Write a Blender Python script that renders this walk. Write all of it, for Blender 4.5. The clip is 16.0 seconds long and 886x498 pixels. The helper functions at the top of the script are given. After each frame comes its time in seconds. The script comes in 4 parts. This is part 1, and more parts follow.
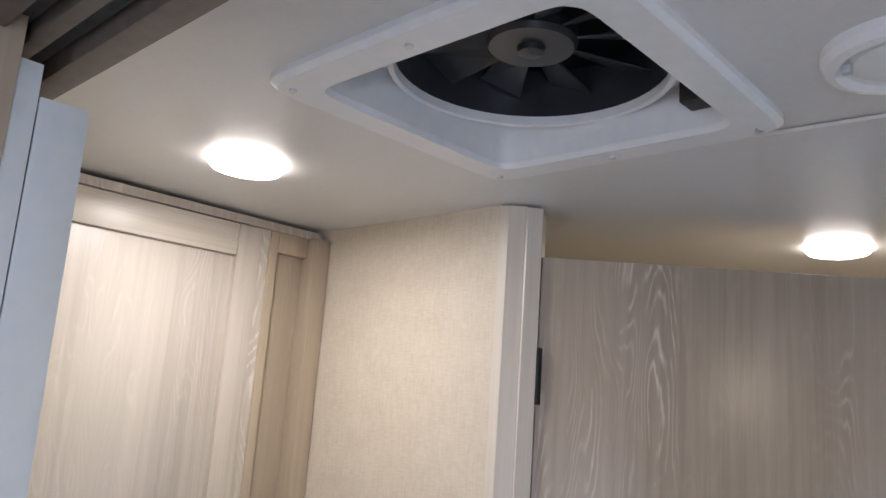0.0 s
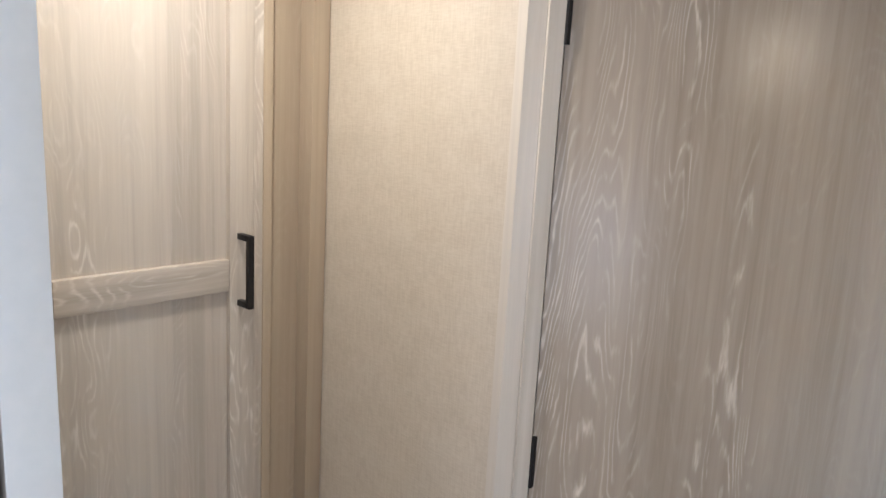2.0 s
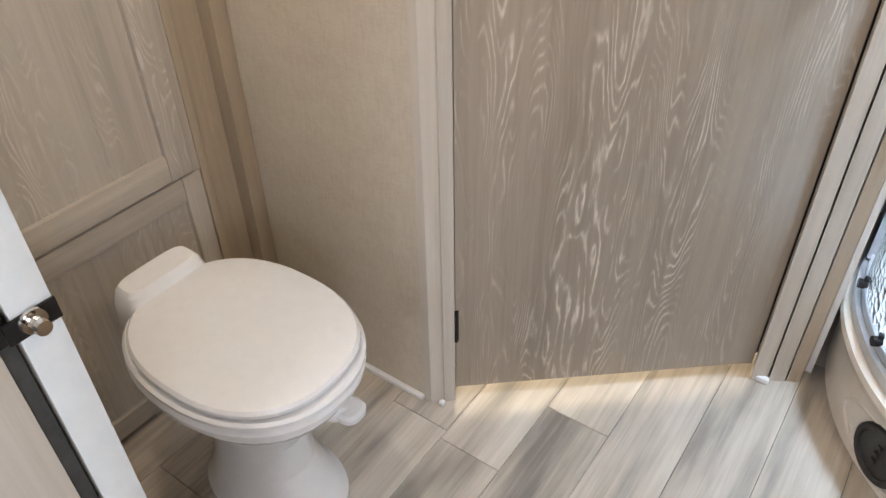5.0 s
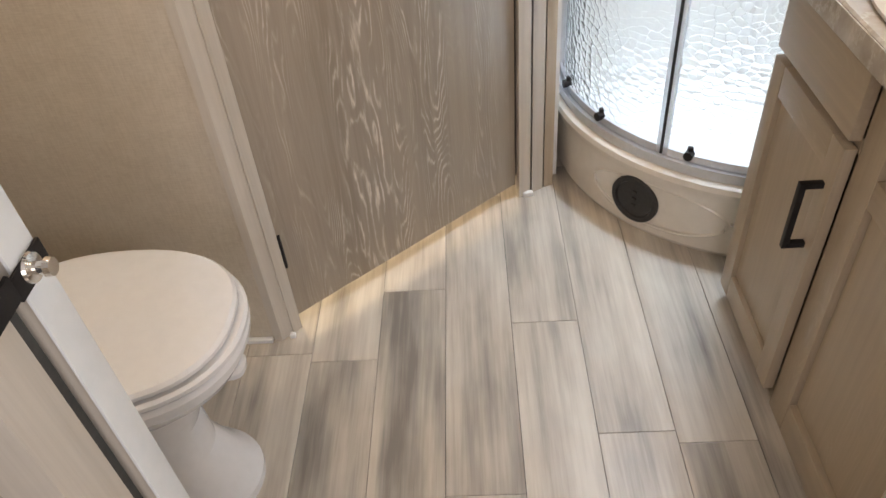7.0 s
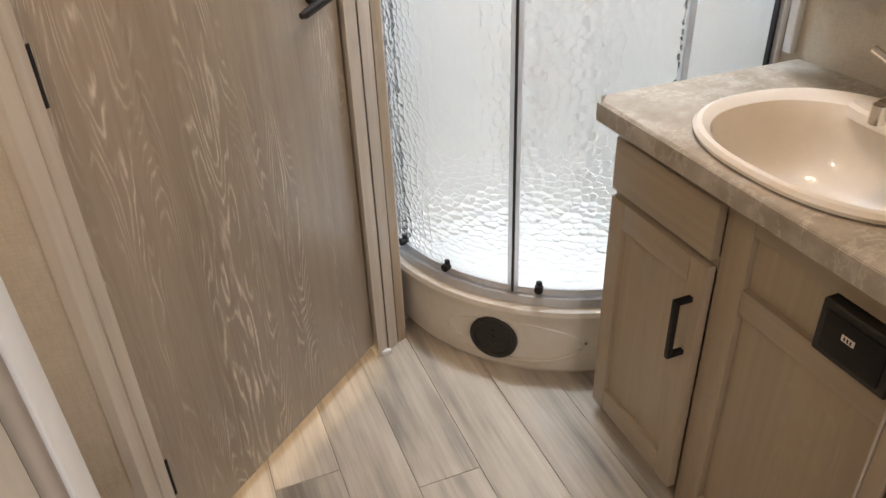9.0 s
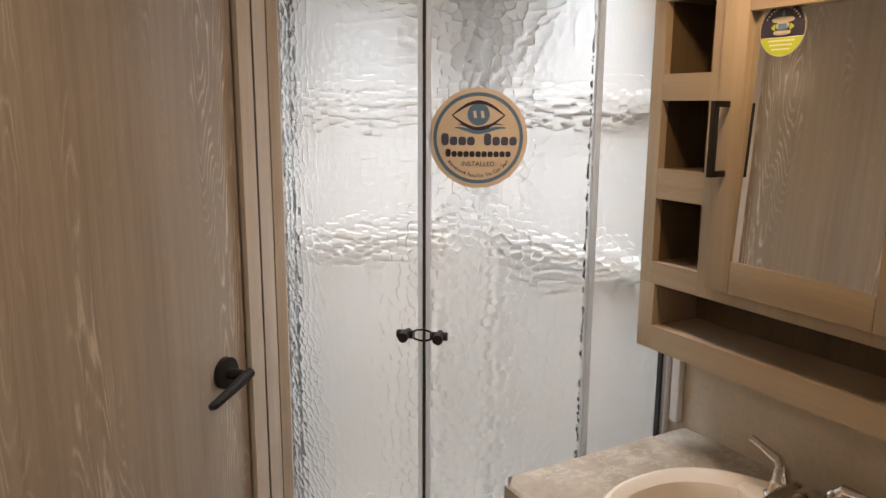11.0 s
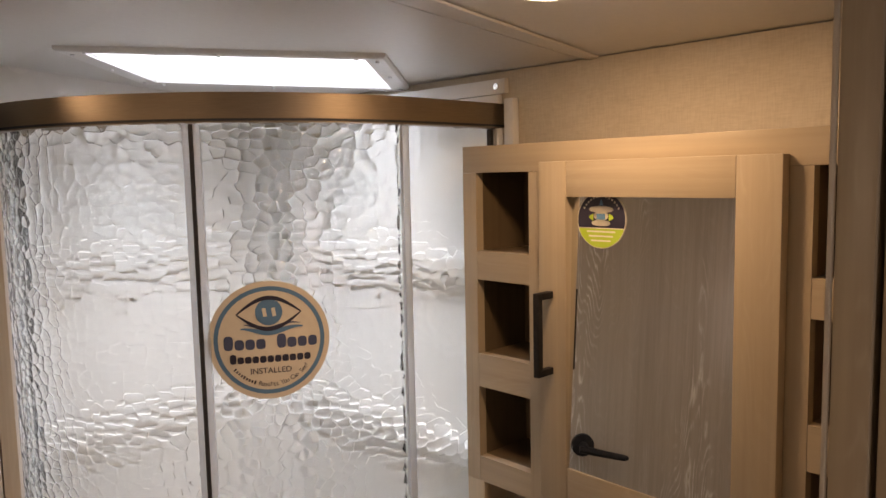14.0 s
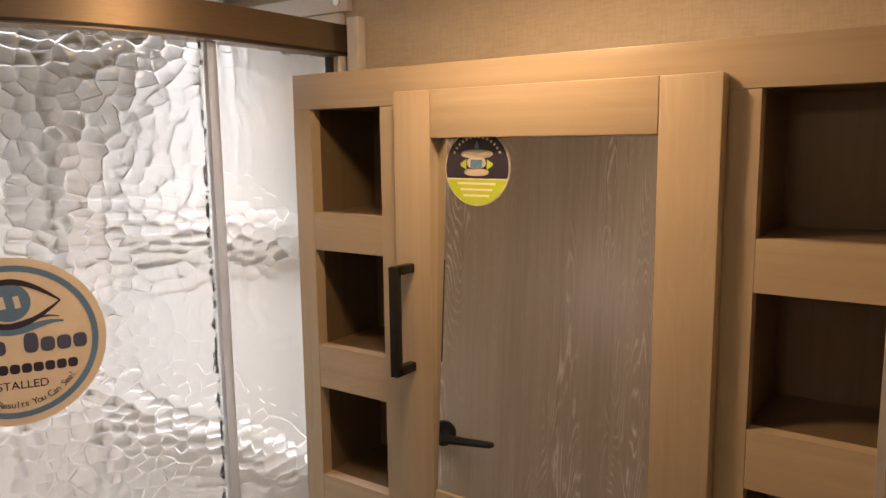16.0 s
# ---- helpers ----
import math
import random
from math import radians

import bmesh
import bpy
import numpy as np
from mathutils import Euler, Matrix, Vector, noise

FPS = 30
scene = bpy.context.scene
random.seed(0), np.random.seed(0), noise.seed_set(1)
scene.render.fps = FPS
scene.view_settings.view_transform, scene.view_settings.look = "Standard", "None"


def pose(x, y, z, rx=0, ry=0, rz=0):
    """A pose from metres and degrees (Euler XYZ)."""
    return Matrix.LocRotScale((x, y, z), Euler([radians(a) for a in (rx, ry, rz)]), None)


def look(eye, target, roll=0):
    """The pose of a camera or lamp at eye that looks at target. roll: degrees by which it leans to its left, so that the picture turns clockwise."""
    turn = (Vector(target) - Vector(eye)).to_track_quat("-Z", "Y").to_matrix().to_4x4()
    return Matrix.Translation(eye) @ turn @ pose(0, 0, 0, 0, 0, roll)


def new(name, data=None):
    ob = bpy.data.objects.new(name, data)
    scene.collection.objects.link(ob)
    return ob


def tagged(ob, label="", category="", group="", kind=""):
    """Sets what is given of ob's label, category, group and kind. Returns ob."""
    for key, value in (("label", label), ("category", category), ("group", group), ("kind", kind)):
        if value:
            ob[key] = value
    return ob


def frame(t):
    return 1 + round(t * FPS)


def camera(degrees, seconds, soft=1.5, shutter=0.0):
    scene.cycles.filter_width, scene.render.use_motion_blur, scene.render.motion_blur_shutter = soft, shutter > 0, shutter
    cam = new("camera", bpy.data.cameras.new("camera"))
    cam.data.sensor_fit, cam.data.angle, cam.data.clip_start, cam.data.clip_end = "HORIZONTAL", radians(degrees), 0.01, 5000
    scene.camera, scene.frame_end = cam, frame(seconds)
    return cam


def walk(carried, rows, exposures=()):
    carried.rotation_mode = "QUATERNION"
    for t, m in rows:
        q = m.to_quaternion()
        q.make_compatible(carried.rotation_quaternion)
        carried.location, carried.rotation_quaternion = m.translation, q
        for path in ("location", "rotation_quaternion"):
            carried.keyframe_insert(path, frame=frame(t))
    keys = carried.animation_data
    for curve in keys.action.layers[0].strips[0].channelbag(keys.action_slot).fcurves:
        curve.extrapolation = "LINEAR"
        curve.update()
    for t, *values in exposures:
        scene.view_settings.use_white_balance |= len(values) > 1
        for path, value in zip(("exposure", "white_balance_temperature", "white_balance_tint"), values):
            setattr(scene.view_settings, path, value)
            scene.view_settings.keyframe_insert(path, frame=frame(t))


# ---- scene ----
cam = camera(61.7, 16.0)
PATH = [
    (0, (0.108, 0.091, 1.696), (-1.241, 1.517, 2.079), 4.2),
    (0.5, (0.107, 0.09, 1.696), (-1.248, 1.543, 1.921), 4.0),
    (1, (0.098, 0.104, 1.657), (-1.27, 1.562, 1.699), 4.1),
    (1.5, (0.063, 0.084, 1.639), (-1.258, 1.574, 1.445), 3.4),
    (2, (0.061, 0.118, 1.591), (-1.271, 1.562, 1.215), 3.1),
    (2.5, (0.082, 0.163, 1.549), (-1.267, 1.532, 0.996), 2.4),
    (3, (0.092, 0.181, 1.491), (-1.238, 1.507, 0.804), 1.7),
    (3.5, (0.103, 0.195, 1.442), (-1.187, 1.47, 0.599), 1.1),
    (4, (0.093, 0.185, 1.413), (-1.085, 1.441, 0.396), -0.1),
    (4.5, (0.095, 0.167, 1.38), (-0.98, 1.403, 0.233), -0.7),
    (5, (0.072, 0.12, 1.352), (-0.853, 1.386, 0.111), -1.2),
    (5.2, (0.053, 0.099, 1.341), (-0.783, 1.4, 0.073), -1.2),
    (7.3, (-0.207, -0.17, 1.267), (-0.187, 1.326, -0.059), -4.8),
    (7.5, (-0.242, -0.186, 1.266), (-0.142, 1.319, -0.047), -4.0),
    (8, (-0.312, -0.144, 1.276), (-0.029, 1.379, 0.011), -3.9),
    (8.5, (-0.376, -0.089, 1.293), (0.069, 1.452, 0.099), -3.6),
    (9, (-0.419, -0.06, 1.345), (0.172, 1.531, 0.287), -2.3),
    (9.5, (-0.436, -0.052, 1.405), (0.297, 1.61, 0.568), -0.7),
    (10, (-0.446, -0.034, 1.449), (0.383, 1.666, 0.799), 0.2),
    (10.2, (-0.453, -0.03, 1.458), (0.413, 1.679, 0.886), 0.5),
    (12.3, (-0.309, 0.084, 1.734), (0.818, 1.717, 1.478), -0.9),
    (12.5, (-0.303, 0.105, 1.746), (0.879, 1.702, 1.519), -0.9),
    (13, (-0.281, 0.149, 1.766), (1.013, 1.663, 1.582), -1.1),
    (13.5, (-0.279, 0.178, 1.771), (1.065, 1.649, 1.6), -1.2),
    (14, (-0.251, 0.193, 1.75), (1.12, 1.636, 1.552), -1.2),
    (14.5, (-0.178, 0.207, 1.715), (1.207, 1.632, 1.49), -1.2),
    (15, (-0.084, 0.254, 1.687), (1.325, 1.651, 1.434), -0.9),
    (15.5, (-0.036, 0.326, 1.695), (1.467, 1.618, 1.424), -0.8),
    (16, (-0.027, 0.386, 1.707), (1.597, 1.517, 1.422), -0.7),
]
EXPOSURES = [(0.0, -0.48, 5500, 16), (0.5, -0.6, 5600, 16), (1.0, -0.6, 5500, 15), (2.0, -0.1, 5700, 14), (2.5, 0.05, 5250, 12), (3.0, 0.26, 5400, 14), (3.5, 0.34, 5200, 11), (4.0, 0.42, 5600, 12), (5.0, 0.17, 6200, 15), (7.5, -0.12, 7000, 18), (8.0, -0.18, 7000, 17), (8.5, -0.2, 7000, 17), (9.0, -0.38, 7700, 21), (10.0, -0.75, 8400, 26), (12.5, -1.08, 8500, 27), (14.0, -1.2, 8500, 29), (15.0, -1.13, 8500, 29), (16.0, -1.03, 9200, 31)]
walk(cam, [(t, look(eye, target, roll)) for t, eye, target, roll in PATH], EXPOSURES)

# ---- light ----
world = bpy.data.worlds.new("sky")
scene.world = world
world.use_nodes = True
wn = world.node_tree.nodes
sky = wn.new("ShaderNodeTexSky")
sky.sky_type, sky.sun_disc = "NISHITA", False
sky.sun_elevation, sky.sun_rotation = radians(52), radians(200)
world.node_tree.links.new(sky.outputs[0], wn["Background"].inputs[0])
wn["Background"].inputs[1].default_value = 0.1


def area_lamp(name, at, target, sx, sy, watts, colour, spread=180):
    data = bpy.data.lights.new(name, "AREA")
    data.shape, data.size, data.size_y, data.energy, data.color = "RECTANGLE", sx, sy, watts, colour
    ob = new(name, data)
    data.spread = radians(spread)
    ob.matrix_world = look(at, target)
    return ob


area_lamp("skylight_daylight", (0.55, 1.61, 2.10), (0.55, 1.61, 0.0), 0.5, 0.26, 11.5, (0.60, 0.80, 1.0), 95).rotation_euler.z = radians(-49)
area_lamp("hall_window_daylight", (0.845, -0.475, 1.25), (-0.6, 0.05, 1.0), 0.62, 0.7, 9.0, (0.86, 0.93, 1.0))
area_lamp("hall_end_daylight", (-0.02, -1.70, 1.30), (-0.1, 1.3, 1.0), 0.8, 0.8, 15.5, (0.93, 0.95, 1.0))
# the bedroom one is an unseen warm lamp, added for the spill under the door
area_lamp("bedroom_window_daylight", (-1.6, 3.08, 0.95), (-0.35, 1.3, 0.2), 0.58, 0.48, 14.0, (1.0, 0.86, 0.58), 75)
for lx, ly, watts, tone in ((-0.828, 0.650, 5.0, (1.0, 0.89, 0.71)), (0.49, 0.775, 4.8, (1.0, 0.78, 0.50)), (-0.275, 1.540, 5.5, (1.0, 0.84, 0.60))):
    disc_lamp = bpy.data.lights.new("ceiling_lamp", "AREA")
    disc_lamp.shape, disc_lamp.size, disc_lamp.energy, disc_lamp.color = "DISK", 0.085, watts, tone
    new("ceiling_lamp", disc_lamp).location = (lx, ly, 1.988 if lx < 0.2 else 1.962)
sun_data = bpy.data.lights.new("sun", "SUN")
sun_data.energy, sun_data.angle, sun_data.color = 2.5, radians(0.5), (1.0, 0.96, 0.9)
sun = new("sun", sun_data)
sun.rotation_euler = (radians(38), 0, radians(20))


# ---- materials ----
class Nodes:
    """Short hand for one node material."""

    def __init__(self, name, rough=0.5, metal=0.0, spec=0.5):
        self.mat = bpy.data.materials.new(name)
        self.mat.use_nodes = True
        self.tree = self.mat.node_tree
        self.b = self.tree.nodes["Principled BSDF"]
        self.b.inputs["Roughness"].default_value = rough
        self.b.inputs["Metallic"].default_value = metal
        self.b.inputs["Specular IOR Level"].default_value = spec

    def add(self, kind, **values):
        n = self.tree.nodes.new("ShaderNode" + kind)
        for k, v in values.items():
            n.inputs[k.replace("_", " ")].default_value = v
        return n

    def link(self, a, b):
        self.tree.links.new(a, b)

    def math(self, op, a, b=0.5):
        n = self.tree.nodes.new("ShaderNodeMath")
        n.operation = op
        for i, v in enumerate((a, b)):
            if isinstance(v, (int, float)):
                n.inputs[i].default_value = v
            else:
                self.link(v, n.inputs[i])
        return n.outputs[0]

    def coords(self, sx, sy, sz, spread=0.0):
        c = self.tree.nodes.new("ShaderNodeTexCoord").outputs["Object"]
        m = self.add("Mapping", Scale=(sx, sy, sz))
        if spread:
            info = self.tree.nodes.new("ShaderNodeObjectInfo")
            v = self.tree.nodes.new("ShaderNodeVectorMath")
            v.operation = "MULTIPLY_ADD"
            comb = self.tree.nodes.new("ShaderNodeCombineXYZ")
            for i in range(3):
                self.link(info.outputs["Random"], comb.inputs[i])
            self.link(comb.outputs[0], v.inputs[0])
            v.inputs[1].default_value = (spread, spread * 1.7, spread * 0.6)
            self.link(c, v.inputs[2])
            c = v.outputs[0]
        self.link(c, m.inputs["Vector"])
        return m.outputs[0]

    def noise(self, vec, scale, detail=3.0, rough=0.5):
        n = self.add("TexNoise", Scale=scale, Detail=detail, Roughness=rough)
        self.link(vec, n.inputs["Vector"])
        return n.outputs["Fac"]

    def ramp(self, fac, *stops):
        r = self.tree.nodes.new("ShaderNodeValToRGB")
        e = r.color_ramp.elements
        while len(e) < len(stops):
            e.new(0.5)
        for el, (p, c) in zip(e, stops):
            el.position, el.color = p, (*c, 1.0)
        self.link(fac, r.inputs[0])
        return r.outputs[0]

    def mix(self, fac, a, b, mode="MIX"):
        n = self.tree.nodes.new("ShaderNodeMix")
        n.data_type, n.blend_type = "RGBA", mode
        for i, v in ((0, fac), (6, a), (7, b)):
            if isinstance(v, (int, float)):
                n.inputs[i].default_value = v
            elif isinstance(v, tuple):
                n.inputs[i].default_value = (*v, 1.0)
            else:
                self.link(v, n.inputs[i])
        return n.outputs[2]

    def colour(self, c):
        if isinstance(c, tuple):
            self.b.inputs["Base Color"].default_value = (*c, 1.0)
        else:
            self.link(c, self.b.inputs["Base Color"])
        return self

    def bump(self, height, strength=0.2, distance=0.002):
        n = self.add("Bump", Strength=strength, Distance=distance)
        self.link(height, n.inputs["Height"])
        self.link(n.outputs[0], self.b.inputs["Normal"])
        return self


def wood(name, base, pale, dark, rings=70.0, streak=1.1, rough=0.34, across=3.0, along=0.75, spread=3.0, level=False):
    """Limed oak print: pale contour lines of a slow field make the cathedral grain; boards change tone every hand's width."""
    m = Nodes(name, rough)

    def grain(a, length):
        return m.coords(a, length, a, spread) if level else m.coords(a, a, length, spread)

    v = grain(across, along)
    field = m.noise(v, 1.6, 3.0, 0.5)
    wob = m.noise(grain(55, 9), 1.0, 3.0, 0.6)
    s = m.math("ADD", m.math("MULTIPLY", field, rings), m.math("MULTIPLY", wob, 1.5))
    line = m.math("POWER", m.math("ABSOLUTE", m.math("SINE", m.math("MULTIPLY", s, 3.1416))), 9.0)
    where = m.noise(grain(8.5, 0.8), 1.0, 2.0)
    mask = m.ramp(where, (0.46, (0.06, 0.06, 0.06)), (0.64, (1, 1, 1)))
    broken = m.ramp(m.noise(grain(48, 8), 1.0, 3.0, 0.65), (0.40, (0.0, 0.0, 0.0)), (0.62, (1, 1, 1)))
    pores = m.noise(grain(260, 7), 1.0, 2.0, 0.6)
    fine = m.noise(grain(80, 1.8), 1.0, 4.0, 0.65)
    board = m.noise(grain(9, 0.25), 1.0, 0.0)
    c = m.ramp(m.math("ADD", m.math("MULTIPLY", fine, 0.6), m.math("MULTIPLY", board, 0.4)), (0.32, dark), (0.5, base), (0.70, tuple(min(1, x * 1.13) for x in base)))
    amount = m.math("MULTIPLY", m.math("MULTIPLY", m.math("MULTIPLY", line, mask), broken), m.math("MULTIPLY", m.math("ADD", pores, 0.3), streak))
    m.colour(m.mix(amount, c, pale))
    m.link(m.math("ADD", m.math("MULTIPLY", fine, 0.12), rough - 0.06), m.b.inputs["Roughness"])
    return m.bump(m.math("ADD", m.math("MULTIPLY", amount, 0.5), m.math("MULTIPLY", pores, 0.4)), 0.25, 0.0007).mat


def speckle(name, a, b, scale, rough=0.5, bump=0.1, metal=0.0, spec=0.5, distance=0.001, stretch=(1, 1, 1)):
    m = Nodes(name, rough, metal, spec)
    n1 = m.noise(m.coords(*stretch), scale, 4.0, 0.6)
    n2 = m.noise(m.coords(1, 1, 1), 2.3, 3.0)
    m.colour(m.ramp(m.math("ADD", m.math("MULTIPLY", n1, 0.6), m.math("MULTIPLY", n2, 0.4)), (0.36, a), (0.66, b)))
    m.link(m.math("ADD", m.math("MULTIPLY", n2, 0.12), rough - 0.05), m.b.inputs["Roughness"])
    return m.bump(n1, bump, distance).mat


OAK_DOOR = wood("limed_oak_door", (0.355, 0.300, 0.240), (0.76, 0.70, 0.62), (0.290, 0.242, 0.190), rings=62, streak=1.2, rough=0.31, along=0.42)
OAK_CAB = wood("limed_oak_cabinet", (0.49, 0.435, 0.365), (0.70, 0.65, 0.58), (0.40, 0.35, 0.29), rings=54, streak=1.1, rough=0.34)
OAK_VAN = wood("oak_vanity", (0.40, 0.325, 0.235), (0.52, 0.44, 0.34), (0.36, 0.288, 0.207), rings=44, streak=0.40, rough=0.34)
OAK_CAB_RAIL = wood("limed_oak_cabinet_rail", (0.49, 0.435, 0.365), (0.70, 0.65, 0.58), (0.40, 0.35, 0.29), rings=54, streak=0.8, rough=0.34, level=True)
OAK_VAN_RAIL = wood("oak_vanity_rail", (0.40, 0.325, 0.235), (0.52, 0.44, 0.34), (0.36, 0.288, 0.207), rings=44, streak=0.40, rough=0.34, level=True)
OAK_TRIM = wood("pale_oak_trim", (0.55, 0.50, 0.43), (0.70, 0.66, 0.60), (0.47, 0.42, 0.35), rings=10, streak=0.35)
OAK_BROWN = wood("oak_edge", (0.42, 0.34, 0.25), (0.52, 0.45, 0.36), (0.34, 0.27, 0.19), rings=10, streak=0.3)
# cabinet oak darkened so that the cubbies' shade is in the colour
SHADED_IN = wood("cubby_shaded_oak", (0.13, 0.092, 0.056), (0.18, 0.135, 0.088), (0.10, 0.07, 0.042), rings=10, streak=0.25)
CEILING = speckle("ceiling_panel", (0.66, 0.655, 0.64), (0.70, 0.695, 0.68), 90, 0.33, 0.04)
WHITE_TRIM = speckle("white_plastic", (0.74, 0.75, 0.75), (0.80, 0.80, 0.80), 60, 0.35, 0.03)
SURROUND = speckle("white_surround", (0.80, 0.80, 0.79), (0.84, 0.84, 0.83), 30, 0.25, 0.02)
PAN = speckle("bisque_acrylic", (0.70, 0.64, 0.555), (0.75, 0.69, 0.60), 40, 0.2, 0.02)
SINK = speckle("bisque_sink_acrylic", (0.80, 0.745, 0.675), (0.84, 0.785, 0.71), 40, 0.12, 0.01)
TOILET = speckle("white_toilet_plastic", (0.72, 0.71, 0.70), (0.76, 0.75, 0.74), 50, 0.16, 0.01)
EDGE_WHITE = speckle("white_door_edge", (0.72, 0.75, 0.75), (0.78, 0.80, 0.80), 40, 0.4, 0.04)
BLACK = speckle("black_metal", (0.012, 0.011, 0.011), (0.022, 0.02, 0.02), 80, 0.45, 0.05, spec=0.2)
BLACK_PLASTIC = speckle("black_plastic", (0.012, 0.011, 0.01), (0.03, 0.027, 0.025), 120, 0.5, 0.1)
RUBBER = speckle("dark_seal", (0.02, 0.02, 0.022), (0.04, 0.04, 0.045), 60, 0.6, 0.05)
CHROME = speckle("chrome", (0.75, 0.72, 0.68), (0.8, 0.77, 0.73), 20, 0.1, 0.01, metal=1.0)
BRONZE = speckle("brushed_bronze_rail", (0.235, 0.18, 0.125), (0.29, 0.225, 0.16), 40, 0.42, 0.05, metal=0.85, stretch=(1, 1, 30))
BROWN_TRACK = speckle("brown_track", (0.10, 0.078, 0.06), (0.15, 0.12, 0.095), 60, 0.45, 0.05)
ALU = speckle("satin_aluminium", (0.62, 0.63, 0.65), (0.70, 0.71, 0.73), 60, 0.3, 0.03, metal=0.8)
GREY_PROFILE = speckle("grey_plastic_profile", (0.42, 0.43, 0.44), (0.50, 0.51, 0.52), 60, 0.3, 0.03)
DARK_GAP = speckle("dark_gap_fill", (0.05, 0.05, 0.048), (0.09, 0.09, 0.085), 40, 0.8, 0.05)
FAN_DARK = speckle("smoked_fan_blade", (0.026, 0.028, 0.033), (0.040, 0.043, 0.048), 30, 0.3, 0.02)
STICKER_TAN = speckle("sticker_tan", (0.70, 0.62, 0.50), (0.77, 0.69, 0.57), 50, 0.45, 0.02)
STICKER_BLUE = speckle("sticker_blue", (0.08, 0.20, 0.35), (0.11, 0.24, 0.40), 50, 0.45, 0.02)
STICKER_INK = speckle("sticker_ink", (0.020, 0.018, 0.035), (0.03, 0.026, 0.05), 50, 0.45, 0.02)
STICKER_NAVY = speckle("sticker_navy", (0.05, 0.07, 0.14), (0.07, 0.09, 0.17), 50, 0.45, 0.02)
STICKER_GREEN = speckle("sticker_green", (0.36, 0.52, 0.04), (0.42, 0.58, 0.07), 50, 0.45, 0.02)
STICKER_WHITE = speckle("sticker_white", (0.72, 0.68, 0.58), (0.78, 0.73, 0.63), 50, 0.45, 0.02)


def wallpaper():
    m = Nodes("woven_wallpaper", 0.6)
    h = m.noise(m.coords(60, 60, 420), 1.0, 2.0)
    v = m.noise(m.coords(420, 420, 40), 1.0, 2.0)
    blot = m.noise(m.coords(14, 14, 22), 1.0, 4.0, 0.65)
    s = m.math("ADD", m.math("MULTIPLY", m.math("ADD", h, v), 0.36), m.math("MULTIPLY", blot, 0.28))
    m.colour(m.ramp(s, (0.38, (0.525, 0.455, 0.36)), (0.5, (0.575, 0.505, 0.405)), (0.62, (0.62, 0.552, 0.452))))
    return m.bump(m.math("ADD", h, v), 0.2, 0.0006).mat


WALLPAPER = wallpaper()


def vinyl():
    m = Nodes("vinyl_plank", 0.32)
    info = m.tree.nodes.new("ShaderNodeObjectInfo").outputs["Random"]
    strip = m.noise(m.coords(16, 1.3, 1, 9.0), 1.0, 1.0)
    fine = m.noise(m.coords(95, 3.5, 1, 9.0), 1.0, 4.0, 0.65)
    cloud = m.noise(m.coords(9, 2.6, 1, 9.0), 1.0, 3.0, 0.6)
    s = m.math("ADD", m.math("MULTIPLY", strip, 0.40), m.math("MULTIPLY", cloud, 0.36))
    s = m.math("ADD", s, m.math("ADD", m.math("MULTIPLY", fine, 0.24), m.math("MULTIPLY", info, 0.065)))
    m.colour(m.ramp(s, (0.38, (0.21, 0.185, 0.16)), (0.46, (0.34, 0.30, 0.25)), (0.54, (0.48, 0.42, 0.345)), (0.66, (0.64, 0.58, 0.49))))
    m.link(m.math("ADD", m.math("MULTIPLY", fine, 0.15), 0.26), m.b.inputs["Roughness"])
    return m.bump(fine, 0.18, 0.0006).mat


VINYL = vinyl()


def laminate():
    m = Nodes("grey_marbled_laminate", 0.22)
    a = m.noise(m.coords(1, 1, 1), 9.0, 6.0, 0.62)
    b = m.noise(m.coords(1, 1, 1), 24.0, 5.0, 0.6)
    vein = m.math("ABSOLUTE", m.math("SUBTRACT", m.noise(m.coords(1, 1.6, 1), 7.0, 7.0, 0.65), 0.5))
    c = m.ramp(m.math("ADD", m.math("MULTIPLY", a, 0.6), m.math("MULTIPLY", b, 0.4)), (0.38, (0.33, 0.29, 0.235)), (0.52, (0.42, 0.37, 0.31)), (0.66, (0.52, 0.475, 0.41)))
    m.colour(m.mix(m.ramp(vein, (0.0, (0.5, 0.5, 0.5)), (0.02, (0, 0, 0))), c, (0.62, 0.57, 0.50)))
    return m.mat


LAMINATE = laminate()


